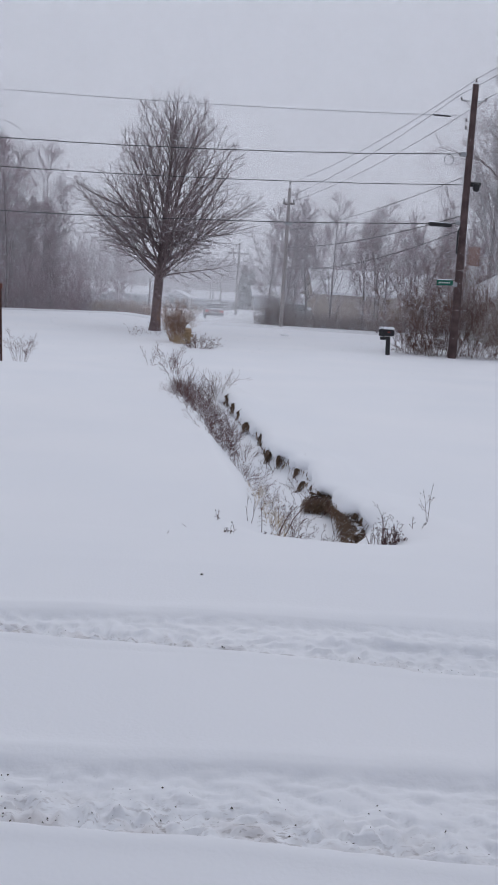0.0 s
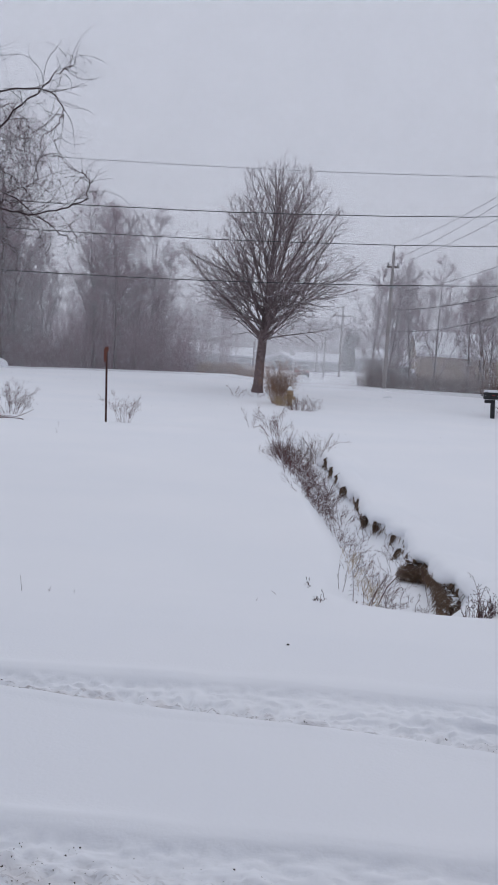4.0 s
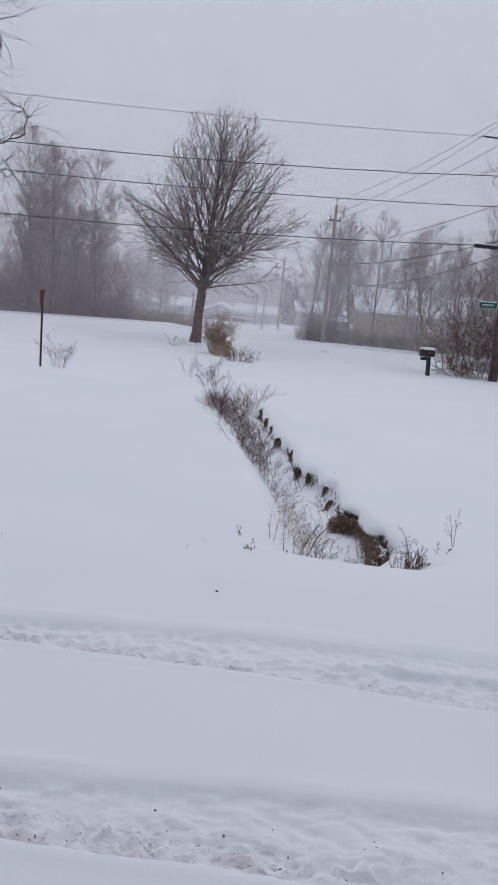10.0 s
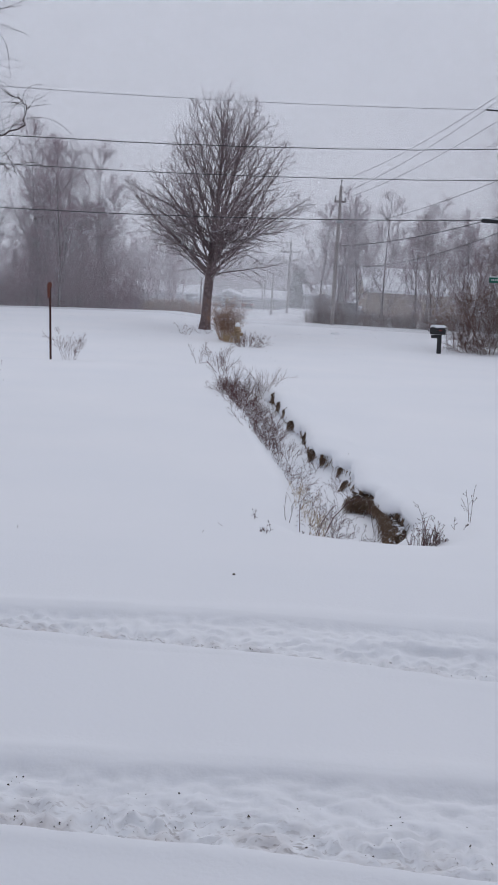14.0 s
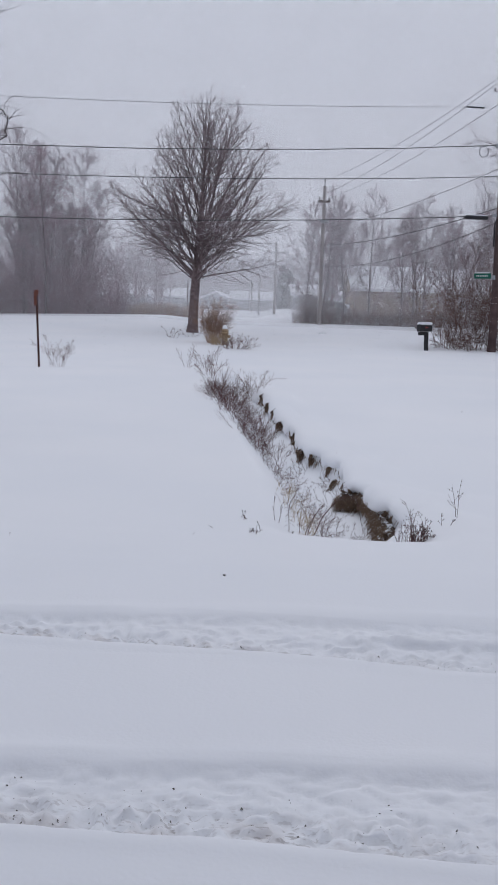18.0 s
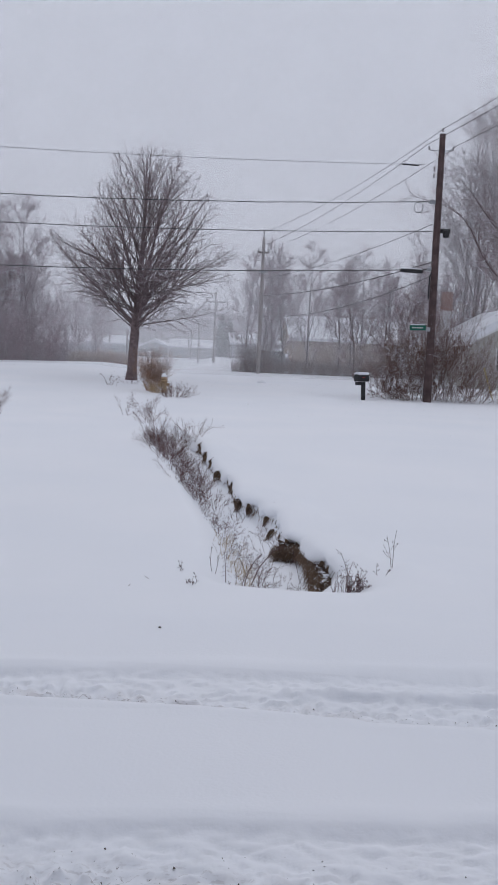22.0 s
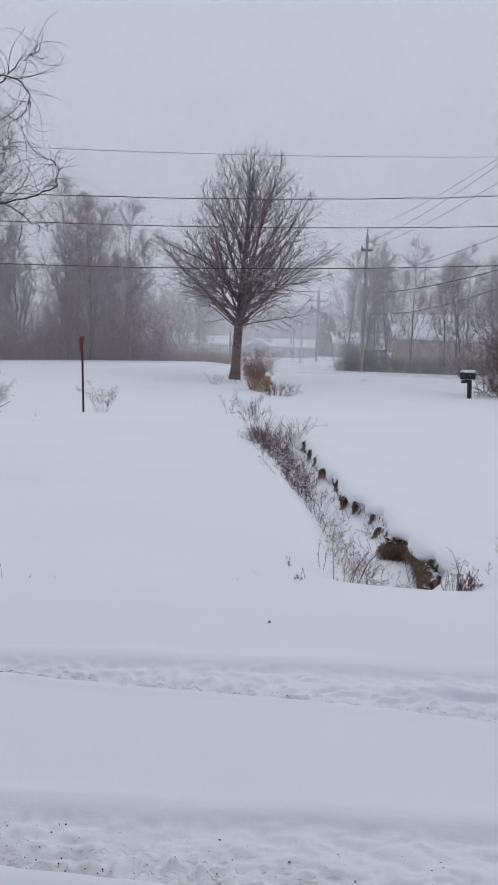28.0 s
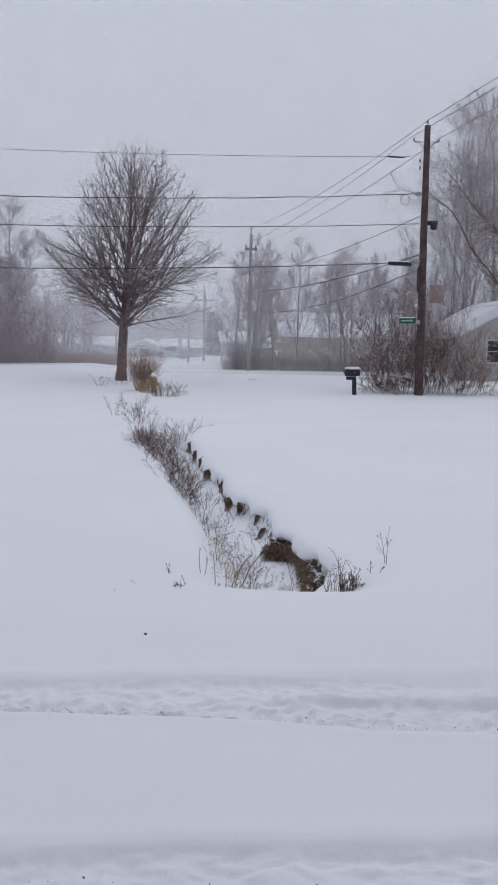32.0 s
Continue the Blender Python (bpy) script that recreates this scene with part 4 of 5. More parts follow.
def guy_guard():
    z0 = gz(10.2, 40.0)
    t = thing("guy_wire", pose(10.25, 40.0, z0 - 0.05), "anchor wire in a yellow plastic guard beside bushes", "guy wire")
    d = Vector((NP[0] + 0.15 - 10.25, NP[1] - 40.0, 7.2))
    part("wire", rod((0, 0, 0), tuple(d), r=0.008, mat=STEEL), None, t)
    part("guard", rod(tuple(d * 0.03), tuple(d * 0.2), r=0.024, mat=GUARDY), None, t, "yellow plastic guard")


guy_guard()


# ---- roadside things ----
def mailbox():
    x, y = 4.85, 38.3
    t = thing("mailbox", pose(x, y, gz(x, y), 0, -4, -62), "black mailbox on a thick black post, capped with snow", "mailbox")
    arch = [(-0.13, 0.0), (0.13, 0.0), (0.13, 0.15)] + [(0.13 * math.cos(a), 0.15 + 0.1 * math.sin(a)) for a in np.linspace(0.3, 2.84, 7)] + [(-0.13, 0.15)]
    body = part("box", prism([(a * 1.15, b * 1.1 + 0.7) for a, b in arch], -0.31, 0.17, 0.006), BLACKP, t)
    part("door", prism([(a * 1.1, b * 1.05 + 0.705) for a, b in arch], -0.33, -0.312), BLACKP, body)
    part("flag", one_box(0.152, 0.162, -0.14, -0.03, 0.83, 0.865, bevel=0.003), REDP, body, "red signal flag")
    part("post", one_box(-0.06, 0.06, -0.065, 0.065, -0.4, 0.69, bevel=0.015), BLACKP, t)
    part("paper_tube", one_box(-0.12, 0.12, -0.3, -0.1, 0.56, 0.69, bevel=0.03), BLACKP, t)
    part("snow_cap", prism([(-0.18, 0.94), (-0.1, 0.96), (0.1, 0.96), (0.18, 0.94), (0.17, 1.03), (0.06, 1.05), (-0.08, 1.05), (-0.16, 1.01)], -0.33, 0.18, 0.03), SNOWCAP, t, "rounded cap of fresh snow")


mailbox()


def hydrant():
    x, y = -2.6, 37.3
    t = thing("fire_hydrant", pose(x, y, gz(x, y) - 0.12), "yellow fire hydrant half buried in snow and dry grass", "hydrant")
    b = part("barrel", lathe([(0.15, 0), (0.15, 0.05), (0.11, 0.08), (0.11, 0.5), (0.145, 0.52), (0.145, 0.56), (0.12, 0.58)], 16), YELLOW, t, smooth=True)
    part("bonnet", lathe([(0.12, 0.58), (0.115, 0.64), (0.08, 0.71), (0.03, 0.74), (0.03, 0.79), (0.01, 0.8)], 16), YELLOW, b, smooth=True)
    part("snow_cap", lathe([(0.1, 0.69), (0.09, 0.74), (0.05, 0.82), (0.01, 0.84)], 12), SNOWCAP, t, "cap of fresh snow", True)
    for q in ((-0.2, 0, 0.42), (0.2, 0, 0.42), (0, -0.21, 0.4)):
        part("nozzle", one_cyl((0, 0, q[2]), q, 0.06, 0.06, 10), YELLOW, b)


hydrant()


def marker_post():
    x, y = -5.95, 23.8
    t = thing("marker_post", pose(x, y, gz(x, y), 0, -2.0, 0), "rusty dark steel post with a faded orange top, in snow", "post")
    prof = [(-0.024, -0.004), (0.024, -0.004), (0.024, 0.004), (0.004, 0.004), (0.004, 0.03), (-0.004, 0.03), (-0.004, 0.004), (-0.024, 0.004)]
    bm = bmesh.new()
    f = bm.faces.new([bm.verts.new((a, b, -0.4)) for a, b in prof])
    ext = bmesh.ops.extrude_face_region(bm, geom=[f])
    bmesh.ops.translate(bm, vec=(0, 0, 2.15), verts=[v for v in ext["geom"] if isinstance(v, bmesh.types.BMVert)])
    bmesh.ops.recalc_face_normals(bm, faces=bm.faces)
    part("shaft", bm, RUST, t)
    for k in range(16):
        part("stud", one_box(-0.012, 0.012, -0.016, -0.004, 0.2 + k * 0.085, 0.225 + k * 0.085), RUST, t)
    part("sleeve", one_box(-0.062, 0.0, -0.03, 0.012, 1.42, 1.74, bevel=0.006), ORANGE, t, "faded orange sleeve")
    part("cap", one_box(-0.04, 0.045, -0.026, 0.036, 1.66, 1.78, bevel=0.01), ORANGE, t)


marker_post()


def fallen_twigs():
    rng = np.random.default_rng(61)
    for x, y, n in ((-7.9, 22.4, 3), (-7.5, 22.2, 2)):
        t = thing("fallen_branch", pose(x, y, gz(x, y) + 0.02), "thin fallen branch lying on snow", "branch")
        part("stick", tubes("stick", [strand(rng, (rng.uniform(-0.4, 0.4), 0, 0), (rng.choice((-1, 1)), 0.1, 0.12), rng.uniform(0.5, 0.9), 0.012, 0.004, 5, 0.08) for _ in range(n)], WEED, 4), None, t)


fallen_twigs()


# ---- buildings ----
def house(x, y, turn, w, d, wall_h, roof_h, wall_mat, label, z=None, windows=(), name="house", over=0.3, ridge_along_x=True, thick=0.25):
    """A gabled house: its front runs along local x from 0 to w, its depth along y from 0 to d."""
    z = gz(x, y) if z is None else z
    t = thing(name, pose(x, y, z, 0, 0, turn), label, "house")
    wl_ = 0.2
    part("wall", one_box(0, w, 0, wl_, -0.8, wall_h), wall_mat, t)
    part("wall", one_box(0, w, d - wl_, d, -0.8, wall_h), wall_mat, t)
    part("wall", one_box(0.0, wl_, wl_, d - wl_, -0.8, wall_h), wall_mat, t)
    part("wall", one_box(w - wl_, w, wl_, d - wl_, -0.8, wall_h), wall_mat, t)
    if ridge_along_x:
        for gx in (0.02, w - 0.17):
            bm = prism([(0.05, wall_h), (d - 0.05, wall_h), (d / 2, wall_h + roof_h - 0.05)], 0, 0.15)
            bmesh.ops.transform(bm, matrix=Matrix.Translation((gx, 0, 0)) @ Matrix(((0, 1, 0, 0), (1, 0, 0, 0), (0, 0, 1, 0), (0, 0, 0, 1))), verts=bm.verts)
            part("gable", bm, wall_mat, t)
        slopes = [[(-over, wall_h - over * roof_h / (d / 2)), (d / 2, wall_h + roof_h)], [(d + over, wall_h - over * roof_h / (d / 2)), (d / 2, wall_h + roof_h)]]
        for (a, za), (b, zb) in slopes:
            r = part("roof", mesh_from("roof", [(q, yy, zz + o) for q in (-over, w + over) for yy, zz, o in ((a, za, 0), (b, zb, 0), (b, zb, 0.09), (a, za, 0.09))],
                                       [(0, 1, 2, 3), (7, 6, 5, 4), (0, 4, 5, 1), (1, 5, 6, 2), (2, 6, 7, 3), (3, 7, 4, 0)], wall_mat, False), None, t)
            part("roof_snow", mesh_from("roof_snow", [(q, yy, zz + o) for q in (-over - 0.02, w + over + 0.02) for yy, zz, o in ((a, za, 0.094), (b, zb, 0.094), (b, zb, 0.094 + thick), (a, za, 0.06 + thick))],
                                             [(0, 1, 2, 3), (7, 6, 5, 4), (0, 4, 5, 1), (1, 5, 6, 2), (2, 6, 7, 3), (3, 7, 4, 0)], SNOWCAP, False), None, r, "thick fresh snow")
    else:
        for gy in (0.02, d - 0.17):
            part("gable", prism([(0.05, wall_h), (w - 0.05, wall_h), (w / 2, wall_h + roof_h - 0.05)], gy, gy + 0.15), wall_mat, t)
        k = roof_h / (w / 2)
        for a, s in ((-over, 1), (w + over, -1)):
            za, b, zb = wall_h - over * k, w / 2, wall_h + roof_h
            sec = lambda o0, o1: [(xx, yy, zz) for yy in (-over, d + over) for xx, zz in ((a, za + o0), (b, zb + o0), (b, zb + o1), (a, za + o1))]
            fc = [(0, 1, 2, 3), (7, 6, 5, 4), (0, 4, 5, 1), (1, 5, 6, 2), (2, 6, 7, 3), (3, 7, 4, 0)]
            r = part("roof", mesh_from("roof", sec(0, 0.12), fc, WHITE, False), None, t)
            part("roof_snow", mesh_from("roof_snow", sec(0.124, 0.12 + thick), fc, SNOWCAP, False), None, r, "thick fresh snow")
    for wx, wz, ww, wh in windows:
        f = part("window", one_box(wx - 0.07, wx + ww + 0.07, -0.03, 0.015, wz - 0.07, wz + wh + 0.07, bevel=0.01), WHITE, t)
        part("pane", one_box(wx, wx + ww, -0.036, -0.031, wz, wz + wh / 2 - 0.02), GLASS, f)
        part("pane", one_box(wx, wx + ww, -0.036, -0.031, wz + wh / 2 + 0.02, wz + wh), GLASS, f)
        part("sill", one_box(wx - 0.1, wx + ww + 0.1, -0.08, -0.032, wz - 0.1, wz - 0.05), WHITE, f)
    return t


def buildings():
    # the bungalow beside the pole, gable towards the road
    h = house(12.1, 52.6, -1.5, 4.8, 8.5, 2.5, 1.35, SIDING, "beige gabled bungalow with a snow-covered roof, behind bushes", z=-0.75, windows=((1.38, 1.14, 0.62, 1.1), (3.06, 1.14, 0.62, 1.1)), ridge_along_x=False, thick=0.42)
    for k in range(14):
        part("siding_board", one_box(0.0, 4.8, -0.018, -0.002, -0.2 + k * 0.19, -0.03 + k * 0.19), SIDING, h)
    c = part("chimney", one_box(-0.1, 0.45, 8.52, 9.2, -0.6, 4.4), WHITE, h, "chimney with a pale shaft and a red brick top")
    part("chimney_top", one_box(-0.13, 0.48, 8.49, 9.23, 4.403, 5.5, bevel=0.02), REDBRICK, c)
    # the tan house behind the hedge
    house(4.45, 82.0, 4, 13.0, 7.5, 2.2, 1.7, TANBRICK, "tan brick bungalow with a snowy roof, behind a hedge", z=-0.75, windows=((8.5, 0.9, 1.4, 0.9),))
    # low houses far down the street
    for x, y, turn, w, lab in ((-34.5, 203, 4, 5.0, "low pale house under a snowy roof, far off"), (-26.5, 183, 2, 6.0, "low pale house with a flat snowy roof, far off"), (-13.2, 193, -3, 8.6, "low pale house with a snowy roof, far off"), (-46.0, 208, 2, 9.5, "pale house under a snowy roof, far off"),
                               (-27.5, 151, 8, 5.5, "small pale house with a snowy roof beyond the field"), (-0.9, 148, 6, 11, "low pale house with a snowy roof behind bushes")):
        house(x, y, turn, w, 7.0, 2.0, 1.3, PALE, lab, windows=((w * 0.6, 0.9, 1.2, 1.0),))
    house(-19.6, 201, -4, 5.4, 7.0, 2.0, 1.2, PALE, "pale gabled house under snow, far off", windows=((2.0, 0.8, 1.2, 1.0),), ridge_along_x=False, thick=0.3)
    # the red shed by the wood
    s = house(-27.4, 58.0, 3, 3.2, 3.0, 1.42, 1.05, BARN, "small dark red wooden shed with a snowy roof", z=-0.85, name="shed", over=0.15, thick=0.18)
    for k in range(12):
        part("board", one_box(0.02 + k * 0.265, 0.02 + k * 0.265 + 0.25, -0.02, -0.002, -0.3, 1.45), BARN, s)


buildings()


def snow_mound(x, y, r, h, label):
    bm = bmesh.new()
    bmesh.ops.create_icosphere(bm, subdivisions=3, radius=1.0)
    for v in bm.verts:
        k = 1 + 0.25 * noise.noise(v.co * 1.7 + Vector((x, y, 0)))
        v.co = Vector((v.co.x * r * k, v.co.y * r * k, v.co.z * h * k))
    ob = new("snow_mound", mesh_bm("snow_mound", bm, SNOWCAP, True))
    ob.matrix_basis = pose(x, y, gz(x, y))
    tagged(ob, label, "snow mound")


snow_mound(-20.9, 57.0, 0.35, 0.55, "rounded snow-covered mound at the edge of a field")
snow_mound(-24.2, 56.8, 0.9, 0.45, "snow-laden heap beside a shed")
snow_mound(1.25, 49.0, 0.22, 0.1, "small snow-dusted lump on the road")


def evergreen(x, y, h, r, seed, label):
    rng = np.random.default_rng(seed)
    t = thing("evergreen_tree", pose(x, y, gz(x, y)), label, "tree")
    part("trunk", one_cyl((0, 0, -0.3), (0, 0, h * 0.8), 0.12, 0.03, 8), BARK, t)
    v, f = [], []
    for k in range(2600):
        q = rng.random()
        zz = h * q
        rr = r * (1 - q) ** 0.55 * (0.55 + 0.5 * rng.random()) * min(1, 0.5 + q * 6)
        a = rng.uniform(0, 6.283)
        c = np.array((rr * math.cos(a), rr * math.sin(a), zz + 0.1))
        s1, s2 = rng.normal(0, 0.14, 3), rng.normal(0, 0.14, 3)
        s1[2] += 0.16
        b = len(v)
        v += [tuple(c), tuple(c + s1), tuple(c + s2)]
        f.append((b, b + 1, b + 2))
    part("crown", mesh_from("crown", v, f, FIR, False), None, t)


evergreen(-2.5, 152.0, 6.2, 1.25, 71, "dark narrow evergreen beside a low house")
evergreen(-1.5, 154.0, 5.6, 1.3, 72, "dark rounded evergreen behind a low house")


# ---- vehicles ----
def wheel_at(parent, x, y, r, w):
    o = part("wheel", lathe([(r * 0.7, -w / 2), (r, -w / 2 + 0.03), (r, w / 2 - 0.03), (r * 0.7, w / 2)], 18), TYRE, parent)
    o.matrix_basis = pose(x, y, r, 0, 90, 0)
    part("rim", lathe([(r * 0.3, -w / 2 - 0.02), (r * 0.6, -w / 2 - 0.005), (r * 0.6, w / 2 + 0.005), (r * 0.3, w / 2 + 0.02)], 14), STEEL, o)
    return o


def side_prism(outline, x0, x1, bevel):
    """An outline in y and z drawn out across x."""
    bm = prism(outline, x0, x1)
    bmesh.ops.transform(bm, matrix=Matrix(((0, 1, 0, 0), (1, 0, 0, 0), (0, 0, 1, 0), (0, 0, 0, 1))), verts=bm.verts)
    bmesh.ops.recalc_face_normals(bm, faces=bm.faces)
    bmesh.ops.bevel(bm, geom=list(bm.edges), offset=bevel, segments=2, affect="EDGES")
    return bm


def sedan(paint, label, m, snow=0.06, lit=True):
    t = thing("car", m, label, "car")
    part("body", side_prism([(-2.3, 0.35), (2.25, 0.32), (2.3, 0.62), (1.9, 0.8), (1.0, 0.9), (-1.6, 0.98), (-2.3, 0.92)], -0.9, 0.9, 0.06), paint, t)
    part("cabin", side_prism([(1.05, 0.88), (0.35, 1.36), (-1.0, 1.42), (-1.75, 0.95)], -0.74, 0.74, 0.06), GLASS, t, "dark glazed cabin")
    part("roof", side_prism([(0.35, 1.36), (-1.0, 1.41), (-1.05, 1.46), (0.3, 1.41)], -0.72, 0.72, 0.012), paint, t)
    part("snow_cap", side_prism([(0.3, 1.413), (-1.05, 1.463), (-1.0, 1.46 + snow), (0.2, 1.41 + snow)], -0.68, 0.68, 0.015), SNOWCAP, t)
    part("boot_snow", side_prism([(-1.72, 0.99), (-2.26, 0.95), (-2.2, 0.95 + snow), (-1.76, 0.98 + snow)], -0.75, 0.75, 0.012), SNOWCAP, t)
    for sx in (-1, 1):
        part("tail_light", one_box(sx * 0.88 - 0.0 if sx < 0 else 0.56, -0.56 if sx < 0 else 0.88, -2.34, -2.28, 0.68, 0.86, bevel=0.015), LAMP if lit else REDP, t)
        for yy in (1.4, -1.4):
            wheel_at(t, sx * 0.8, yy, 0.32, 0.2)
    part("bumper", one_box(-0.88, 0.88, -2.38, -2.26, 0.36, 0.56, bevel=0.03), DARKCAR, t)
    part("plate", one_box(-0.26, 0.26, -2.395, -2.382, 0.6, 0.72), WHITE, t)
    return t


def pickup():
    t = thing("pickup_truck", pose(-2.25, 170.6, gz(-2.25, 170.6), 0, 0, -90), "silver pickup truck with dark tyres, dusted with snow", "truck")
    part("body", side_prism([(-2.7, 0.6), (2.7, 0.55), (2.75, 1.0), (2.5, 1.15), (1.2, 1.22), (-2.7, 1.22)], -0.98, 0.98, 0.05), SILVER, t)
    part("cab", side_prism([(1.3, 1.2), (0.6, 1.9), (-0.7, 1.92), (-0.8, 1.2)], -0.85, 0.85, 0.06), GLASS, t, "dark glazed cab")
    part("roof", side_prism([(0.62, 1.9), (-0.72, 1.92), (-0.7, 1.98), (0.55, 1.96)], -0.84, 0.84, 0.012), SILVER, t)
    part("snow_cap", side_prism([(0.55, 1.965), (-0.7, 1.985), (-0.65, 2.06), (0.4, 2.04)], -0.8, 0.8, 0.015), SNOWCAP, t)
    for sx in (-1, 1):
        for yy in (1.75, -1.75):
            wheel_at(t, sx * 0.86, yy, 0.48, 0.3)
            part("wheel_arch", one_box(sx * 0.98 - 0.03, sx * 0.98 + 0.03, yy - 0.56, yy + 0.56, 0.55, 1.0, bevel=0.02), BLACKP, t)
        part("tail_light", one_box(sx * 0.9 - 0.06, sx * 0.9 + 0.06, -2.74, -2.68, 0.8, 1.1, bevel=0.01), REDP, t)
    part("bumper", one_box(-0.95, 0.95, -2.85, -2.68, 0.5, 0.68, bevel=0.03), STEEL, t)
    return t


CAR = sedan(MAROON, "dark red sedan driving away along a snowy street", pose(-4.6, 100.6, gz(-4.6, 100.6), 0, 0, 5))
TRUCK = pickup()
sedan(DARKCAR, "dark parked car under a thick snow cap, behind a hedge", pose(2.3, 73.5, gz(2.3, 73.5) - 0.1, 0, 0, 160), 0.28, False)


# ---- the near tree at the edge of the yard ----
def curl(rng, p, d, length, r0, r1, n, bend):
    """A twig that curls round one axis."""
    d = np.array(d, float)
    d /= np.linalg.norm(d)
    ax = rng.normal(0, 0.5, 3) + np.array((0, 1.0, 0)) * rng.choice((-1, 1))
    ax /= np.linalg.norm(ax)
    pts = [np.array(p, float)]
    b = bend * rng.uniform(0.3, 1.3)
    for _ in range(n):
        d = d * math.cos(b) + np.cross(ax, d) * math.sin(b) + ax * np.dot(ax, d) * (1 - math.cos(b)) + rng.normal(0, 0.06, 3)
        d /= np.linalg.norm(d)
        pts.append(pts[-1] + d * length / n)
    return np.array(pts), np.linspace(r0, r1, n + 1)


def yard_tree():
    rng = np.random.default_rng(81)
    bx, by = -8.6, 12.6
    z0 = gz(bx, by)
    t = thing("curly_tree", pose(bx, by, z0 - 0.1), "bare dark tree with curling twigs, at the yard's edge", "tree")
    o = np.array((bx, by, z0 - 0.1))
    part("trunk", tubes("trunk", [(np.array([(0, 0, 0), (0.05, 0, 1.2), (0.15, 0, 2.4), (0.1, 0.1, 3.6), (0, 0.2, 5.2), (-0.1, 0.2, 7.0)]), np.array((0.27, 0.22, 0.19, 0.15, 0.1, 0.03)))], YARDBARK, 10), None, t)
    lines = (((-8.45, 12.6, 2.5), (-6.6, 12.1, 3.5), (-5.5, 11.9, 3.55), (-4.88, 11.8, 3.42), (-4.3, 11.8, 3.28), (-3.9, 11.8, 2.98), (-3.45, 11.8, 2.72), (-3.25, 11.8, 2.6)),
             ((-5.5, 11.9, 3.55), (-4.9, 11.8, 3.3), (-4.4, 11.75, 3.05), (-3.9, 11.75, 2.88), (-3.45, 11.75, 2.98), (-3.18, 11.75, 3.08), (-3.12, 11.75, 3.3), (-3.25, 11.75, 3.42)),
             ((-8.5, 12.6, 3.1), (-6.4, 12.0, 4.25), (-5.4, 11.8, 4.2), (-4.9, 11.8, 4.0), (-4.4, 11.8, 4.22), (-3.95, 11.8, 4.28), (-3.62, 11.8, 4.28), (-3.5, 11.8, 4.12), (-3.55, 11.8, 3.9), (-3.75, 11.8, 3.75)),
             ((-5.4, 11.8, 4.2), (-4.8, 11.9, 3.75), (-4.3, 11.9, 3.82), (-3.95, 11.9, 4.2), (-3.6, 11.9, 4.5), (-3.4, 11.9, 4.62)),
             ((-8.5, 12.6, 4.0), (-6.6, 12.0, 5.4), (-5.4, 11.8, 5.3), (-4.9, 11.75, 5.0), (-4.5, 11.7, 4.8), (-4.3, 11.7, 4.6)),
             ((-6.6, 12.0, 5.4), (-5.0, 11.8, 6.1), (-3.8, 11.7, 6.2), (-2.9, 11.7, 6.0), (-2.45, 11.7, 5.6), (-2.3, 11.7, 5.28), (-2.2, 11.7, 5.25)),
             ((-8.5, 12.6, 3.4), (-7.2, 12.9, 4.2), (-6.2, 12.7, 3.9), (-5.2, 12.4, 3.7), (-4.6, 12.3, 3.6), (-4.2, 12.3, 3.4), (-3.95, 12.3, 3.1)),
             ((-8.5, 12.6, 4.4), (-7.0, 12.2, 5.9), (-5.6, 11.8, 6.6), (-4.8, 11.8, 6.3)))
    echo = [np.array(lines[k]) + np.linspace(0, 1, len(lines[k]))[:, None] * np.array((dx, dy, dz)) for k, dx, dy, dz in
            ((0, -0.5, 0.2, 0.22), (1, -0.7, -0.2, 0.3), (2, -0.7, 0.25, -0.3), (6, -0.4, -0.2, 0.5), (0, -0.8, 0.4, -0.25))]
    for j, ln in enumerate(list(lines) + echo):
        p = np.array(ln) - o
        s = np.linspace(0, 1, 4 * len(p))
        q = np.stack([np.interp(s, np.linspace(0, 1, len(p)), p[:, c]) for c in range(3)], axis=1)
        q[1:-1] = (q[:-2] + 2 * q[1:-1] + q[2:]) / 4
        q[1:-1] += rng.normal(0, 0.012 if j < 8 else 0.03, q[1:-1].shape)
        r = np.linspace(0.018, 0.0028, len(q)) * (1.0 if j < 8 else 0.55)
        lo = part("limb", tubes("limb", [(q, r)], YARDBARK, 6), None, t)
        fine = []
        for _ in range(4 if j == 5 else 34):
            k = rng.integers(int(len(q) * 0.22), len(q) - (6 if j == 5 else 1))
            a = aside(rng, q[k + 1] - q[k], 0.9)
            c = curl(rng, q[k], a, rng.uniform(0.45, 1.3) * (1.15 - 0.7 * k / len(q)), 0.0034, 0.0016, 14, 0.17)
            fine.append(c)
            if rng.random() < 0.6:
                i = rng.integers(2, 7)
                fine.append(curl(rng, c[0][i], aside(rng, c[0][i + 1] - c[0][i], 0.7), rng.uniform(0.15, 0.4), 0.0022, 0.0012, 7, 0.26))
        tagged(part("twig_spray", tubes("twig_spray", fine, YARDBARK, 4), None, lo), kind="stuff")
    for a in np.arange(0.8, 5.6, 0.75):
        limb = strand(rng, (0.05, 0.1, 2.6 + a * 0.5), (math.cos(a + 0.6), math.sin(a + 0.6), 0.9), 2.6, 0.08, 0.01, 7, 0.1)
        lo = part("limb", tubes("limb", [limb], YARDBARK, 6), None, t)
        part("twig_spray", tubes("twig_spray", [curl(rng, limb[0][k], aside(rng, (0, 0, 1), 1.0), 0.8, 0.008, 0.003, 6, 0.2) for k in rng.integers(2, 8, 16)], YARDBARK, 4), None, lo)


yard_tree()


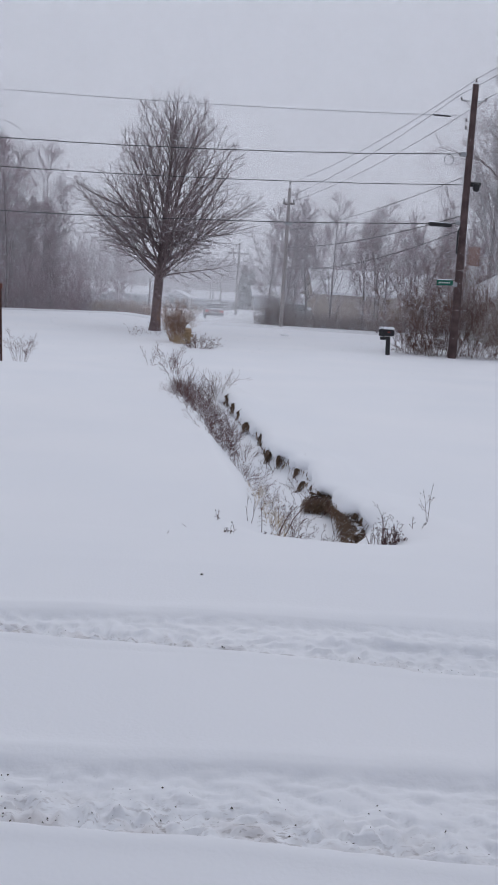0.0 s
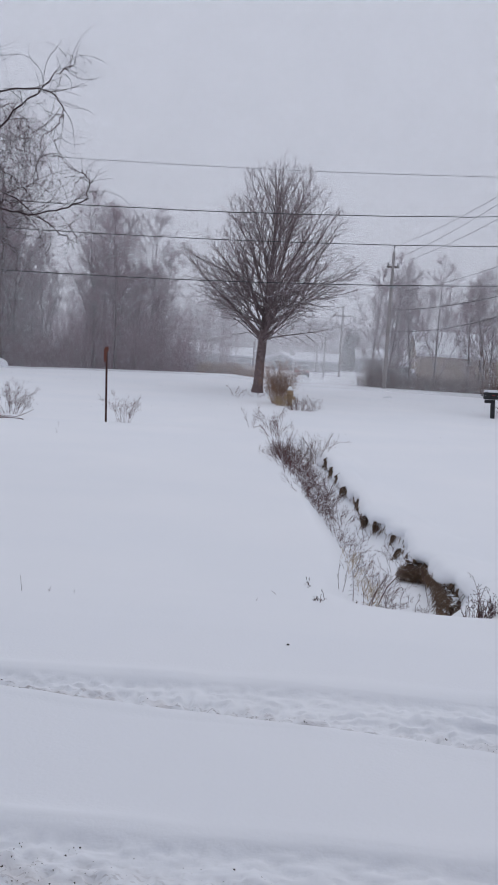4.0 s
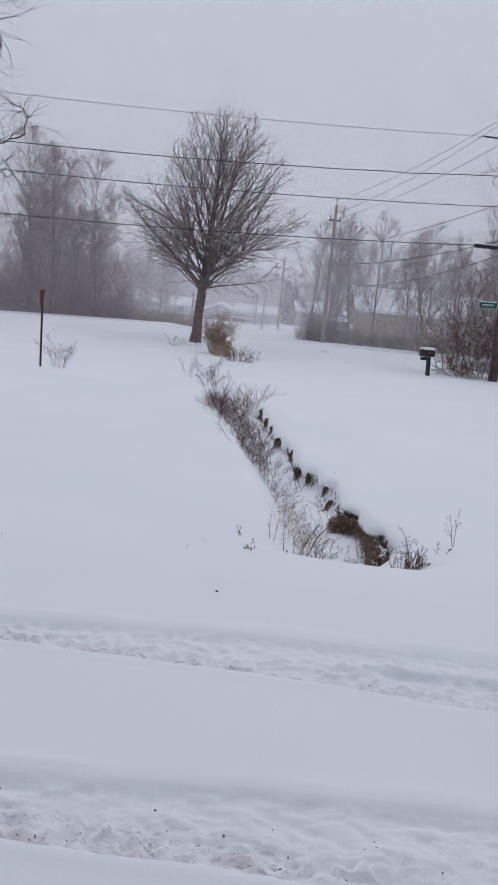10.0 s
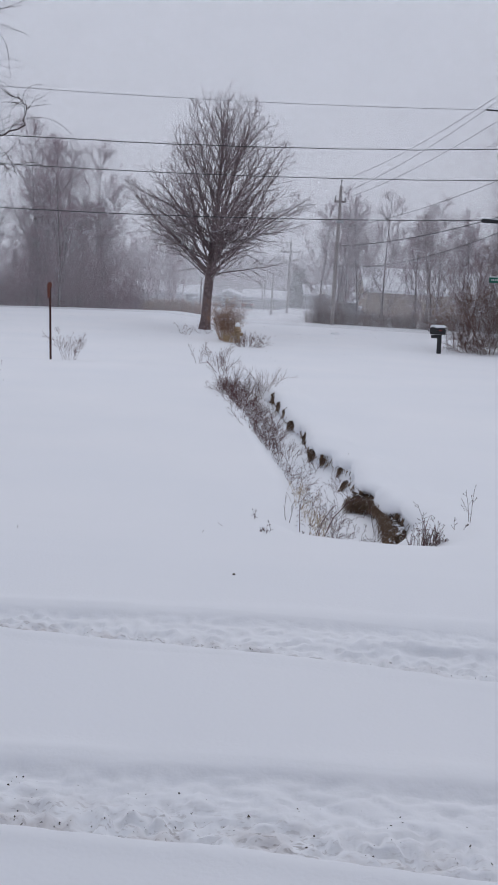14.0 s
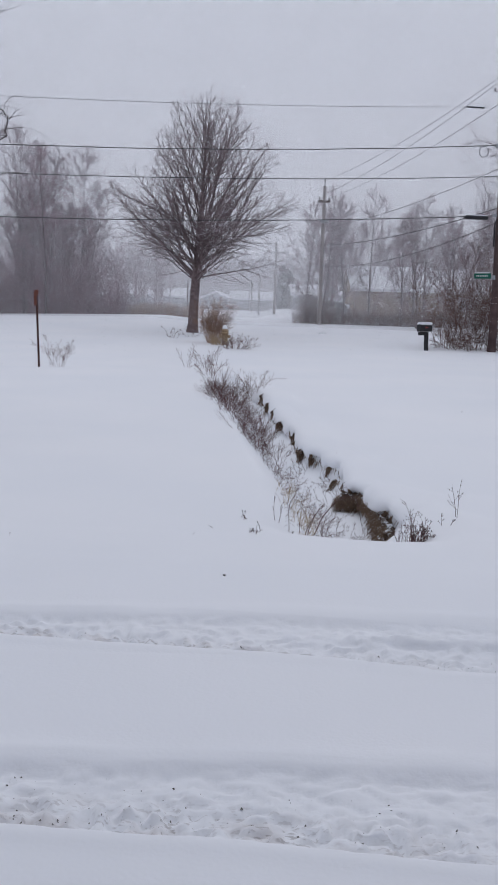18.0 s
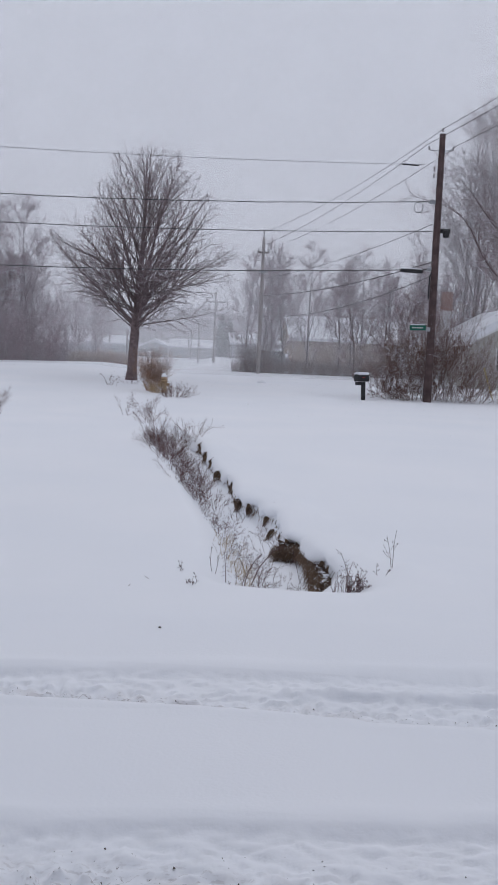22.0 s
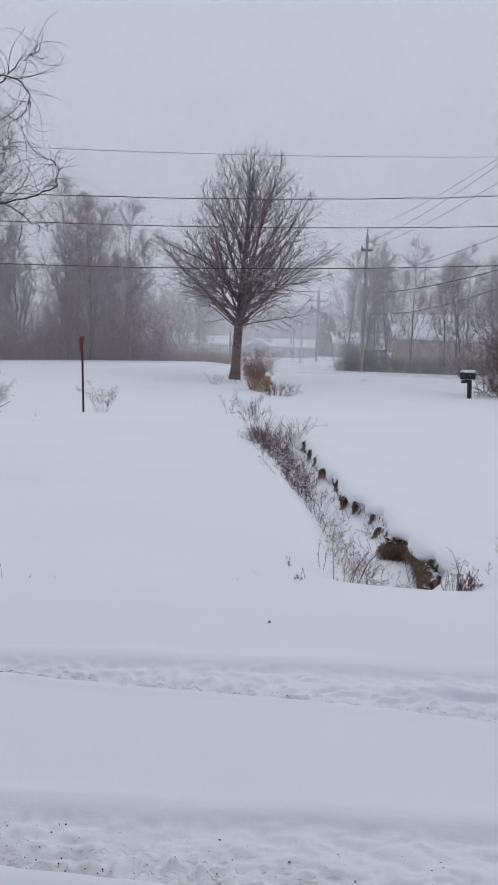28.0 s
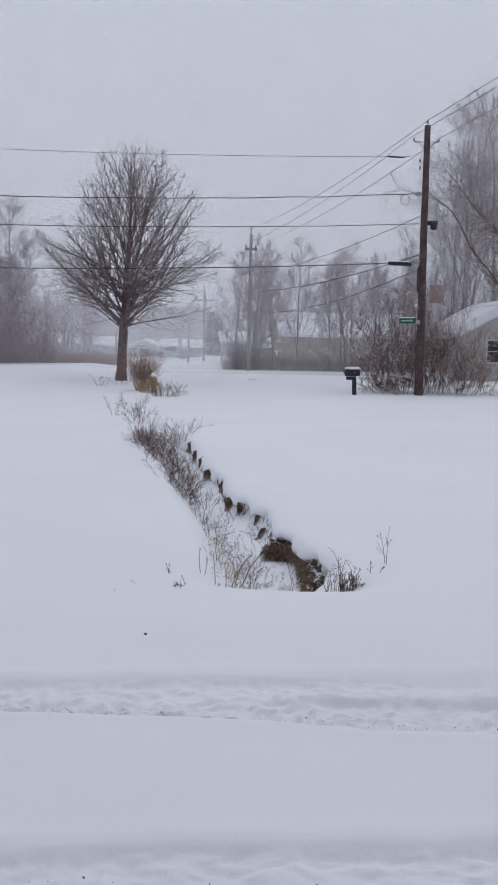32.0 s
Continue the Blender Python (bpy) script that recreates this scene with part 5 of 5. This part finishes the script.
# ---- the ditch ----
def tussock(seed, x, y, z, w, h, turn):
    """A ragged wedge of turf under the snow lip, drawn to a point and hung with grass."""
    rng = np.random.default_rng(seed)
    t = thing("turf_tussock", pose(x, y, z, 0, 0, turn), "ragged wedge of earth and brown turf hanging from a snowy bank", "turf", "tussocks along the ditch bank")
    bm = bmesh.new()
    bmesh.ops.create_icosphere(bm, subdivisions=4, radius=1.0)
    off = Vector((seed * 1.7, seed * 0.9, 0))
    slant = rng.uniform(0.5, 1.0)
    for v in bm.verts:
        low = 0.5 - 0.5 * v.co.z
        k = 1 + 0.55 * noise.noise(v.co * 1.6 + off) + 0.4 * noise.noise(Vector((v.co.x * 4, v.co.y * 4, v.co.z * 1.5)) + off) + 0.3 * noise.noise(v.co * 9 + off)
        taper = 1 - 0.85 * low ** 0.8
        v.co = Vector((v.co.x * w * 0.5 * k * taper - slant * h * (low - 0.35), v.co.y * w * 0.34 * k * taper + 0.03, v.co.z * h * 0.55 * (0.75 + 0.25 * k)))
    part("earth", bm, EARTH, t)
    st = []
    for _ in range(int(60 + 420 * w)):
        f = rng.random()
        p = (rng.uniform(-0.5, 0.5) * w * (1 - 0.6 * f) - slant * h * (f - 0.35), -w * rng.uniform(0.02, 0.26), h * (0.5 - f))
        st.append(strand(rng, p, (rng.normal(-0.55, 0.2), rng.uniform(-0.4, -0.05), rng.uniform(-0.8, -0.1)), h * rng.uniform(0.3, 0.85), 0.0022, 0.0008, 4, 0.08, -0.25))
    tagged(part("grass", tubes("grass", st, TURF, 3), None, t, "matted brown grass"), kind="stuff")
    return t


def turf_face():
    """The broken bank at the near end: a band of torn turf that turns down to the front."""
    rng = np.random.default_rng(77)
    bank = np.array(((0.56, 10.25, -0.37, -0.47, 0.0), (0.66, 10.2, -0.36, -0.47, 0.0), (0.79, 10.15, -0.34, -0.43, 0.0), (0.84, 9.9, -0.33, -0.4, 0.0), (0.86, 9.55, -0.34, -0.4, 0.0),
                      (0.87, 9.2, -0.32, -0.4, 0.02), (0.89, 8.85, -0.3, -0.42, 0.06), (0.88, 8.6, -0.3, -0.42, 0.07), (0.84, 8.4, -0.34, -0.42, 0.03)))
    n, m = 90, 14
    u = np.linspace(0, len(bank) - 1, n)
    line = np.array([np.interp(u, np.arange(len(bank)), bank[:, c]) for c in range(5)]).T
    verts, faces = [], []
    for i, (x, y, zt, zb, lean) in enumerate(line):
        for j in range(m):
            f = j / (m - 1)
            q = Vector((x * 14, y * 10, f * 2.2))
            bulge = 0.045 * noise.noise(q) + 0.04 * noise.noise(q * 2.3) + 0.03 * noise.noise(q * 5.1) + 0.015 * noise.noise(q * 11)
            verts.append((x + bulge - lean * f - 0.05 * math.sin(f * 3.14) + (0.1 if lean < 0.05 else 0.0) * f * f, y + bulge * 0.6 - 0.03 * f, zt + (zb - zt) * (f * (1 + 0.5 * noise.noise(Vector((i * 0.17, 3, 0)))))))
    for i in range(n - 1):
        for j in range(m - 1):
            a = i * m + j
            faces.append((a, a + 1, a + m + 1, a + m))
    t = thing("turf_bank", pose(0, 0, 0), "torn band of brown turf and earth below a snow lip", "turf")
    face = part("earth", mesh_from("earth", verts, faces, EARTH, False), None, t)
    thick = face.modifiers.new("thick", "SOLIDIFY")
    thick.thickness = 0.06
    st = []
    for _ in range(2600):
        x, y, zt, zb, lean = line[int(rng.integers(n))]
        f = rng.random() ** 0.8
        p = (x - 0.05 - lean * f * 0.9 + rng.normal(0, 0.015), y - 0.04 + rng.normal(0, 0.02), zt + (zb - zt) * f * 0.9)
        st.append(strand(rng, p, (rng.normal(-0.35, 0.3), rng.uniform(-0.5, 0.1), rng.uniform(-0.9, 0.0)), rng.uniform(0.04, 0.13), 0.0022, 0.001, 4, 0.1, -0.35))
    tagged(part("grass", tubes("grass", st, TURF, 3), None, t, "matted brown grass"), kind="stuff")


def snow_cornice(spots):
    """The rounded overhanging lip of snow along the far bank, drawn up over the turf."""
    ys = np.arange(7.75, 19.2, 0.05)
    dr = ditch_edges(ys)[1]
    bare = np.zeros(len(ys))
    for x, y, z, w, h, turn in spots:
        bare = np.maximum(bare, np.exp(-((ys - y) / (0.1 + 0.5 * w)) ** 2))
    nz = value_noise(ys * 3.1, ys * 0 + 0.5, 61) * 0.09 + value_noise(ys * 8, ys * 0, 62) * 0.05
    fade = ease(8.1, 8.8, ys) * (1 - ease(18.2, 19.2, ys))
    top = ground_z(dr + 0.24, ys)
    prof = ((0.3, -0.014, 0), (0.17, 0.01, 0), (0.06, 0.012, 0), (-0.03, 0.002, 0), (-0.08, -0.02, 0.2), (-0.11, -0.05, 0.5), (-0.118, -0.085, 0.9), (-0.095, -0.115, 1.0), (-0.04, -0.13, 1.0), (0.06, -0.1, 0.6))
    verts, faces = [], []
    m = len(prof)
    for i, y in enumerate(ys):
        for px, pz, drape in prof:
            hang = drape * (0.09 * (1 - bare[i]) - 0.008 * bare[i]) * (1 + 6 * nz[i])
            out = (px + (0.6 * nz[i] + 0.03 * bare[i]) * drape) if px < 0.05 else px
            verts.append((dr[i] + out, y, top[i] + pz * (0.4 + 0.6 * fade[i]) - hang - 0.2 * (1 - fade[i])))
    for i in range(len(ys) - 1):
        for j in range(m - 1):
            a = i * m + j
            faces.append((a, a + 1, a + m + 1, a + m))
    me = mesh_from("snow_cornice", verts, faces, SNOW, True)
    tagged(new("snow_cornice", me), "rounded overhanging lip of wind-packed snow along a ditch", "snow", kind="structure")


def curled_leaf(verts, faces, p, d, ln, wide):
    """A narrow withered leaf, bent down towards its tip."""
    d = np.array(d, float) / np.linalg.norm(d)
    side = np.cross(d, (0, 0, 1.0))
    side /= np.linalg.norm(side) + 1e-9
    b = len(verts)
    for k in range(5):
        f = k / 4
        c = np.array(p) + d * ln * f + np.array((0, 0, -0.6 * ln * f * f))
        w = wide * math.sin(0.35 + 2.6 * f)
        verts += [tuple(c + side * w), tuple(c - (0, 0, 0.5 * w)), tuple(c - side * w)]
    for k in range(4):
        a = b + 3 * k
        faces += [(a, a + 1, a + 4, a + 3), (a + 1, a + 2, a + 5, a + 4)]


def leafy_stalk(seed, x, y, h, lean):
    """A dead stalk with pairs of withered leaves along it."""
    rng = np.random.default_rng(seed)
    t = thing("leafy_stalk", pose(x, y, gz(x, y) - 0.02), "dead brown stalk with withered drooping leaves, at a ditch", "weed", "leafy stalks at the ditch")
    s = np.linspace(0, 1, 9)
    pts = np.stack((lean * s * s, 0.02 * s, h * s), axis=1)
    part("stem", tubes("stem", [(pts, np.linspace(0.003, 0.0012, 9))], WEED, 4), None, t)
    for k in range(14):
        f = 0.3 + 0.7 * k / 13
        p = np.array([np.interp(f, s, pts[:, c]) for c in range(3)])
        v, q = [], []
        curled_leaf(v, q, p, ((1 if k % 2 else -1) * rng.uniform(0.6, 1.0), rng.normal(0, 0.4), rng.uniform(-0.1, 0.5)), rng.uniform(0.02, 0.05) * (1.2 - 0.5 * f), 0.0032)
        part("leaf", mesh_from("leaf", v, q, SEED, True), None, t)


def leaf_clump(seed, x, y, size=1.0):
    """A low tangle of dark withered leaves."""
    rng = np.random.default_rng(seed)
    t = thing("withered_leaves", pose(x, y, gz(x, y) - 0.01), "clump of dark withered leaves sticking out of snow", "weed", "leaf clumps at the ditch")
    for k in range(12):
        a = rng.uniform(0, 6.283)
        p = np.array((rng.normal(0, 0.02), rng.normal(0, 0.02), 0.0))
        st = strand(rng, p, (math.cos(a) * 0.5, math.sin(a) * 0.5, 1), size * rng.uniform(0.04, 0.11), 0.0018, 0.001, 4, 0.12)
        part("stem", tubes("stem", [st], WEED, 3), None, t)
        v, q = [], []
        curled_leaf(v, q, st[0][-1], (math.cos(a), math.sin(a), rng.uniform(-0.6, 0.3)), size * rng.uniform(0.025, 0.05), 0.006 * size)
        part("leaf", mesh_from("leaf", v, q, SEED, True), None, t)


def ditch():
    rng = np.random.default_rng(90)
    spots = ((0.63, 10.86, -0.41, 0.07, 0.17, 40),
             (0.6, 11.36, -0.39, 0.12, 0.14, 20), (0.45, 11.58, -0.39, 0.12, 0.14, 20), (0.46, 10.96, -0.42, 0.08, 0.12, 20), (0.39, 11.99, -0.38, 0.06, 0.1, 40), (0.32, 12.08, -0.38, 0.06, 0.09, 30),
             (0.25, 12.12, -0.38, 0.09, 0.09, 30), (0.13, 12.47, -0.37, 0.16, 0.15, 25), (0.07, 13.79, -0.36, 0.14, 0.19, 35), (0.0, 14.2, -0.36, 0.07, 0.1, 35), (-0.11, 14.76, -0.35, 0.1, 0.12, 25),
             (-0.19, 14.77, -0.36, 0.08, 0.15, 35), (-0.28, 16.14, -0.35, 0.11, 0.17, 30), (-0.38, 16.83, -0.34, 0.16, 0.2, 25), (-0.52, 18.05, -0.33, 0.15, 0.19, 25))
    for k, (x, y, z, w, h, turn) in enumerate(spots):
        tussock(200 + k, x + 0.05, y + 0.04, z - 0.01, w * (1.1 if y < 13 else 1.45), h * 0.75, turn)
    for k in range(22):
        y = 10.6 + 7.8 * (k + rng.random()) / 22
        dr = float(ditch_edges(y)[1])
        tussock(240 + k, dr - rng.uniform(0.02, 0.1), y, gz(dr + 0.15, y) - rng.uniform(0.12, 0.16), rng.uniform(0.03, 0.06), rng.uniform(0.05, 0.1), rng.uniform(10, 45))
    turf_face()
    snow_cornice(spots + ((0.9, 8.9, 0, 0.7, 0, 0), (0.7, 10.2, 0, 0.2, 0, 0)))
    # a ragged fringe of grass under the lip
    st = []
    for _ in range(420):
        y = rng.uniform(8.4, 18.4)
        if value_noise(np.array([y * 1.9]), np.array([0.5]), 33)[0] < -0.08:
            continue
        x = float(ditch_edges(y)[1]) - rng.uniform(0.03, 0.09)
        z = gz(x + 0.12, y) - rng.uniform(0.08, 0.14)
        st.append(strand(rng, (x, y, z), (rng.uniform(-0.9, -0.1), rng.uniform(-0.9, 0.1), rng.uniform(-0.9, -0.1)), rng.uniform(0.04, 0.11), 0.003, 0.001, 3, 0.15, -0.35))
    tagged(new("bank_grass", tubes("bank_grass", st, TURF, 3)), "ragged brown grass hanging from a snowy ditch bank", "grass", kind="stuff")
    # the thicket along the near bank
    ys = np.concatenate((np.linspace(8.7, 13, 30), np.linspace(13.1, 19.5, 60)))
    for k, y in enumerate(ys):
        dl, dr = ditch_edges(y)
        far = y > 12.6
        x = float(dl + (dr - dl) * ((-0.05 if far else 0.14) + 0.68 * rng.random() ** 1.3))
        shrub(300 + k, x, float(y), (0.4 if far else 0.25) * rng.uniform(0.6, 1.2), 0.36, 8, WEED, "ditch_weed", "dense dead reddish-brown weeds in a snowy ditch", 0.0032 if far else 0.0021, 9, 0.05, 0 if far else 1, "weed", "weeds in the ditch", 0.3)
    for k in range(9):
        shrub(390 + k, -1.05 + rng.uniform(-0.35, 0.35), 18.6 + rng.uniform(-0.8, 1.3), 0.55, 0.55, 14, BRUSH, "ditch_weed", "bushy dead brown weeds at the head of a ditch", 0.0035, 8, 0.05, 0, "weed", "weeds in the ditch", 0.2)
    bm = bmesh.new()
    for _ in range(800):
        y = rng.uniform(8.8, 19.5)
        dl, dr = ditch_edges(y)
        x = float(dl + (dr - dl) * rng.uniform(0.0, 0.45))
        bmesh.ops.create_icosphere(bm, subdivisions=1, radius=rng.uniform(0.003, 0.008), matrix=Matrix.Translation((x, y, gz(x, y) + rng.uniform(0.02, 0.26))))
    tagged(new("caught_snow", mesh_bm("caught_snow", bm, SNOWCAP, True)), "small lumps of snow caught in dead weeds", "snow", kind="stuff")
    # straw grass and tall single weeds at its near end
    for k, (x, y, h) in enumerate(((0.03, 8.9, 0.3), (0.09, 8.5, 0.28), (0.16, 8.2, 0.25), (0.0, 9.4, 0.28), (-0.03, 9.8, 0.26), (0.22, 8.05, 0.22), (0.12, 8.7, 0.2))):
        shrub(400 + k, x + 0.02, y, h * 0.62, 0.36, 30, STRAW, "straw_grass", "pale straw-coloured dry grass bent under snow", 0.002, 2, 0.03, 0, "grass", "dry grass in the ditch", 0.4)
    spots = ((-0.17, 7.32, 0.14), (-0.28, 7.7, 0.16), (-0.21, 7.8, 0.18), (-0.1, 7.4, 0.12), (-0.02, 8.0, 0.26), (0.3, 8.1, 0.3), (0.36, 8.0, 0.2), (1.0, 7.85, 0.4), (0.93, 7.8, 0.26), (0.88, 7.8, 0.2), (1.34, 8.3, 0.4), (1.2, 8.0, 0.14), (0.12, 7.9, 0.16), (0.92, 7.85, 0.2), (0.97, 7.8, 0.21), (1.02, 7.8, 0.2), (1.05, 7.9, 0.24), (0.98, 7.9, 0.24), (0.38, 8.0, 0.2))
    for k, (x, y, h) in enumerate(spots):
        shrub(420 + k, x, y, h * 0.85, 0.12, 1 if k < 4 else (6 if k > 12 else 2), WEED, "tall_weed", "dead weed stalk with dark seed heads in snow", 0.0026, 4, 0.03, 1 if k < 5 else 2, "weed", "weed stalks at the ditch")
    for k, (x, y, h) in enumerate(((-2.25, 6.8, 0.05), (-2.06, 6.86, 0.12), (-1.91, 6.91, 0.07), (-1.75, 6.9, 0.05), (-0.6, 7.13, 0.06), (-0.43, 7.38, 0.1), (-0.34, 7.29, 0.03), (-5.75, 19.4, 0.2), (-6.2, 20.9, 0.22), (0.75, 9.9, 0.12), (0.5, 11.6, 0.14))):
        shrub(450 + k, x, y, h, 0.08, 1, WEED, "weed_sprig", "thin bent weed sprig poking out of snow", 0.002, 1, 0.02, 0, "weed", "sprigs in the snow")
    for k, (x, y, h, lean) in enumerate(((0.17, 7.7, 0.3, 0.13), (0.06, 7.85, 0.24, -0.02), (0.93, 7.8, 0.28, 0.05), (0.2, 8.1, 0.26, 0.1))):
        leafy_stalk(500 + k, x, y, h, lean)
    for k, (x, y, size) in enumerate(((0.27, 7.52, 0.9), (1.0, 7.72, 0.8), (1.07, 7.8, 0.7), (-0.18, 7.32, 0.4))):
        leaf_clump(510 + k, x, y, size)
    arch = thing("arching_stalk", pose(0.34, 8.5, gz(0.34, 8.5)), "long dead stalk arching over the ditch", "weed")
    part("stem", tubes("stem", [(np.array([(-0.1, 0, 0.0), (-0.02, 0, 0.2), (0.08, 0, 0.33), (0.16, 0, 0.38), (0.24, 0, 0.36), (0.27, 0, 0.25), (0.31, 0, 0.08)]), np.linspace(0.004, 0.0015, 7))], WEED, 4), None, arch)


ditch()


def pebbles():
    """Grit thrown up in the wheel tracks, and the one dark lump on the snow."""
    rng = np.random.default_rng(95)
    v, f = [], []
    for _ in range(1500):
        x = rng.uniform(-2.2, 2.2)
        yc, half = ((4.94, 0.14), (3.42, 0.34))[int(rng.random() < 0.6)]
        if rng.random() > 0.25 + 0.75 * (value_noise(np.array([x * 1.3]), np.array([yc]), 31)[0] + 0.5) * (1.4 if x < 0 else 0.6):
            continue
        y = yc - 0.075 * x + (rng.random() ** 1.7) * half
        s = 0.0008 + 0.003 * rng.random() ** 2.5
        z = gz(x, y) + s * 0.3
        b = len(v)
        q = rng.normal(0, s * 0.5, (6, 3)) + np.array([(s, 0, 0), (-s, 0, 0), (0, s, 0), (0, -s, 0), (0, 0, s * 0.8), (0, 0, -s)])
        v += [tuple(p + (x, y, z)) for p in q]
        f += [(b, b + 2, b + 4), (b + 2, b + 1, b + 4), (b + 1, b + 3, b + 4), (b + 3, b, b + 4), (b + 2, b, b + 5), (b + 1, b + 2, b + 5), (b + 3, b + 1, b + 5), (b, b + 3, b + 5)]
    tagged(new("track_grit", mesh_from("track_grit", v, f, STONE, False)), "dark grit scattered in the wheel tracks", "gravel", kind="stuff")
    bm = bmesh.new()
    bmesh.ops.create_icosphere(bm, subdivisions=2, radius=0.0072)
    for q in bm.verts:
        q.co = Vector((q.co.x * 1.2, q.co.y, q.co.z * 0.7)) * (1 + 0.3 * noise.noise(q.co * 60))
    ob = new("pebble", mesh_bm("pebble", bm, STONE))
    ob.matrix_basis = pose(-0.287, 6.055, gz(-0.287, 6.055) + 0.004)
    tagged(ob, "single dark pebble lying on snow", "pebble")


pebbles()


# ---- falling snow, and sheets in place of haze ----
FALL = (0.35, 0.0, -0.9)
POWDER = (0.12, 0.0, -0.25)


def snowfall(name, seed, count, y0, y1, size, speed, mat, label):
    """Flakes in a tall block of air that drifts down through the view."""
    rng = np.random.default_rng(seed)
    drop, drift = -speed[2] * 32, speed[0] * 32
    high = 0.33 if y0 < 30 else 0.22
    y = (y0 ** 2 + (y1 ** 2 - y0 ** 2) * rng.random(count)) ** 0.5
    x = rng.random(count) * (0.64 * y + drift + 2) - (0.38 * y + drift + 1)
    z = rng.random(count) * (high * y + drop + 2.0) + ground_z(x * 0 - 4, y, False) - 0.2
    c = np.stack((x, y, z), axis=1)
    s = (rng.uniform(size[0], size[1], count) * y / y1)[:, None, None]
    tri = rng.normal(0, 1, (count, 3, 3))
    tri /= np.linalg.norm(tri, axis=2)[:, :, None]
    v = (c[:, None, :] + tri * s).reshape(-1, 3)
    n = count * 3
    me = bpy.data.meshes.new(name)
    me.vertices.add(n)
    me.vertices.foreach_set("co", v.astype(np.float32).ravel())
    me.loops.add(n)
    me.loops.foreach_set("vertex_index", np.arange(n, dtype=np.int32))
    me.polygons.add(count)
    me.polygons.foreach_set("loop_start", np.arange(0, n, 3, dtype=np.int32))
    me.update(calc_edges=True)
    me.materials.append(mat)
    return tagged(new(name, me), label, "snowfall", kind="stuff")


def haze_sheet(seed, y, low, high):
    """A see-through sheet hung across the view to imitate haze; things show through."""
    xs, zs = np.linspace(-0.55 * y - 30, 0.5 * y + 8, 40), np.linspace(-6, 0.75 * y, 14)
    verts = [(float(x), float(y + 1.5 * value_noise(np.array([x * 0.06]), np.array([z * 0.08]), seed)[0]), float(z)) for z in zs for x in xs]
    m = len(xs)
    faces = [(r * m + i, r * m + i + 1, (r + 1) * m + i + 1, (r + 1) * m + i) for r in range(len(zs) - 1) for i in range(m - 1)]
    me = mesh_from("haze_sheet", verts, faces, haze_material("haze_on_sheet", low, high), True)
    return tagged(new("haze_sheet", me), "thin see-through sheet that pales the distance like haze", "snowfall", kind="stuff")


SHEET_DRIFT = (0.5, 0.0, 0.0)
# sheets at set distances stand in for haze and slide slowly sideways
HAZE_AND_FLAKES = [(haze_sheet(70 + k, y, low, high), SHEET_DRIFT) for k, (y, low, high) in enumerate(((56.0, 0.12, 0.18), (62.2, 0.13, 0.2), (68.0, 0.13, 0.2), (88.0, 0.1, 0.16), (120.0, 0.06, 0.1), (170.0, 0.08, 0.14), (225.0, 0.3, 0.4)))]
HAZE_AND_FLAKES += [
    (snowfall("road_powder", 3, 30000, 22, 50, (0.012, 0.024), POWDER, POWDERY, "fine snow falling over the road"), POWDER),
    (snowfall("large_flakes", 12, 2600, 9, 46, (0.022, 0.05), FALL, FLAKE, "large white flakes drifting down over the yard"), FALL),
    (snowfall("drifting_flakes", 4, 7000, 6, 48, (0.012, 0.034), FALL, FLAKE, "scattered white flakes drifting down over the yard"), FALL)]


def motions():
    drive = ((0, -4.57, 100.0, 5), (2, -6.0, 115.0, 5), (3.5, -7.5, 126.0, 5), (6, -8.6, 142.0, 5), (9, -9.64, 154.0, 5), (13, -10.7, 168.0, 5), (18, -12.0, 182.0, 5), (19, -12.6, 184.0, 6),
             (21, -15.5, 188.5, 45), (24, -27.0, 191.0, 85), (28, -45.0, 191.5, 88), (32, -63.0, 192.0, 88))
    walk(CAR, [(t, pose(x, y, gz(x, y), 0, 0, a)) for t, x, y, a in drive])
    haul = ((0, -2.27, 168.0, -90), (0.5, -0.6, 168.0, -90), (1, 1.1, 168.0, -90), (3, 9.0, 168.5, -90), (6, 14.0, 174.0, -30), (10, 14.5, 178.0, 30), (15, 11.0, 176.0, 80), (22, 7.0, 168.0, 90), (27, 4.5, 165.9, 90),
            (28.7, -0.4, 165.0, 90), (30, -4.58, 165.0, 90), (31, -6.96, 165.0, 90), (32, -9.25, 165.0, 90))
    walk(TRUCK, [(t, pose(x, y, gz(x, y), 0, 0, a)) for t, x, y, a in haul])
    for ob, v in HAZE_AND_FLAKES:
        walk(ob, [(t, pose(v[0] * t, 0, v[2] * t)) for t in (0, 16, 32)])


motions()
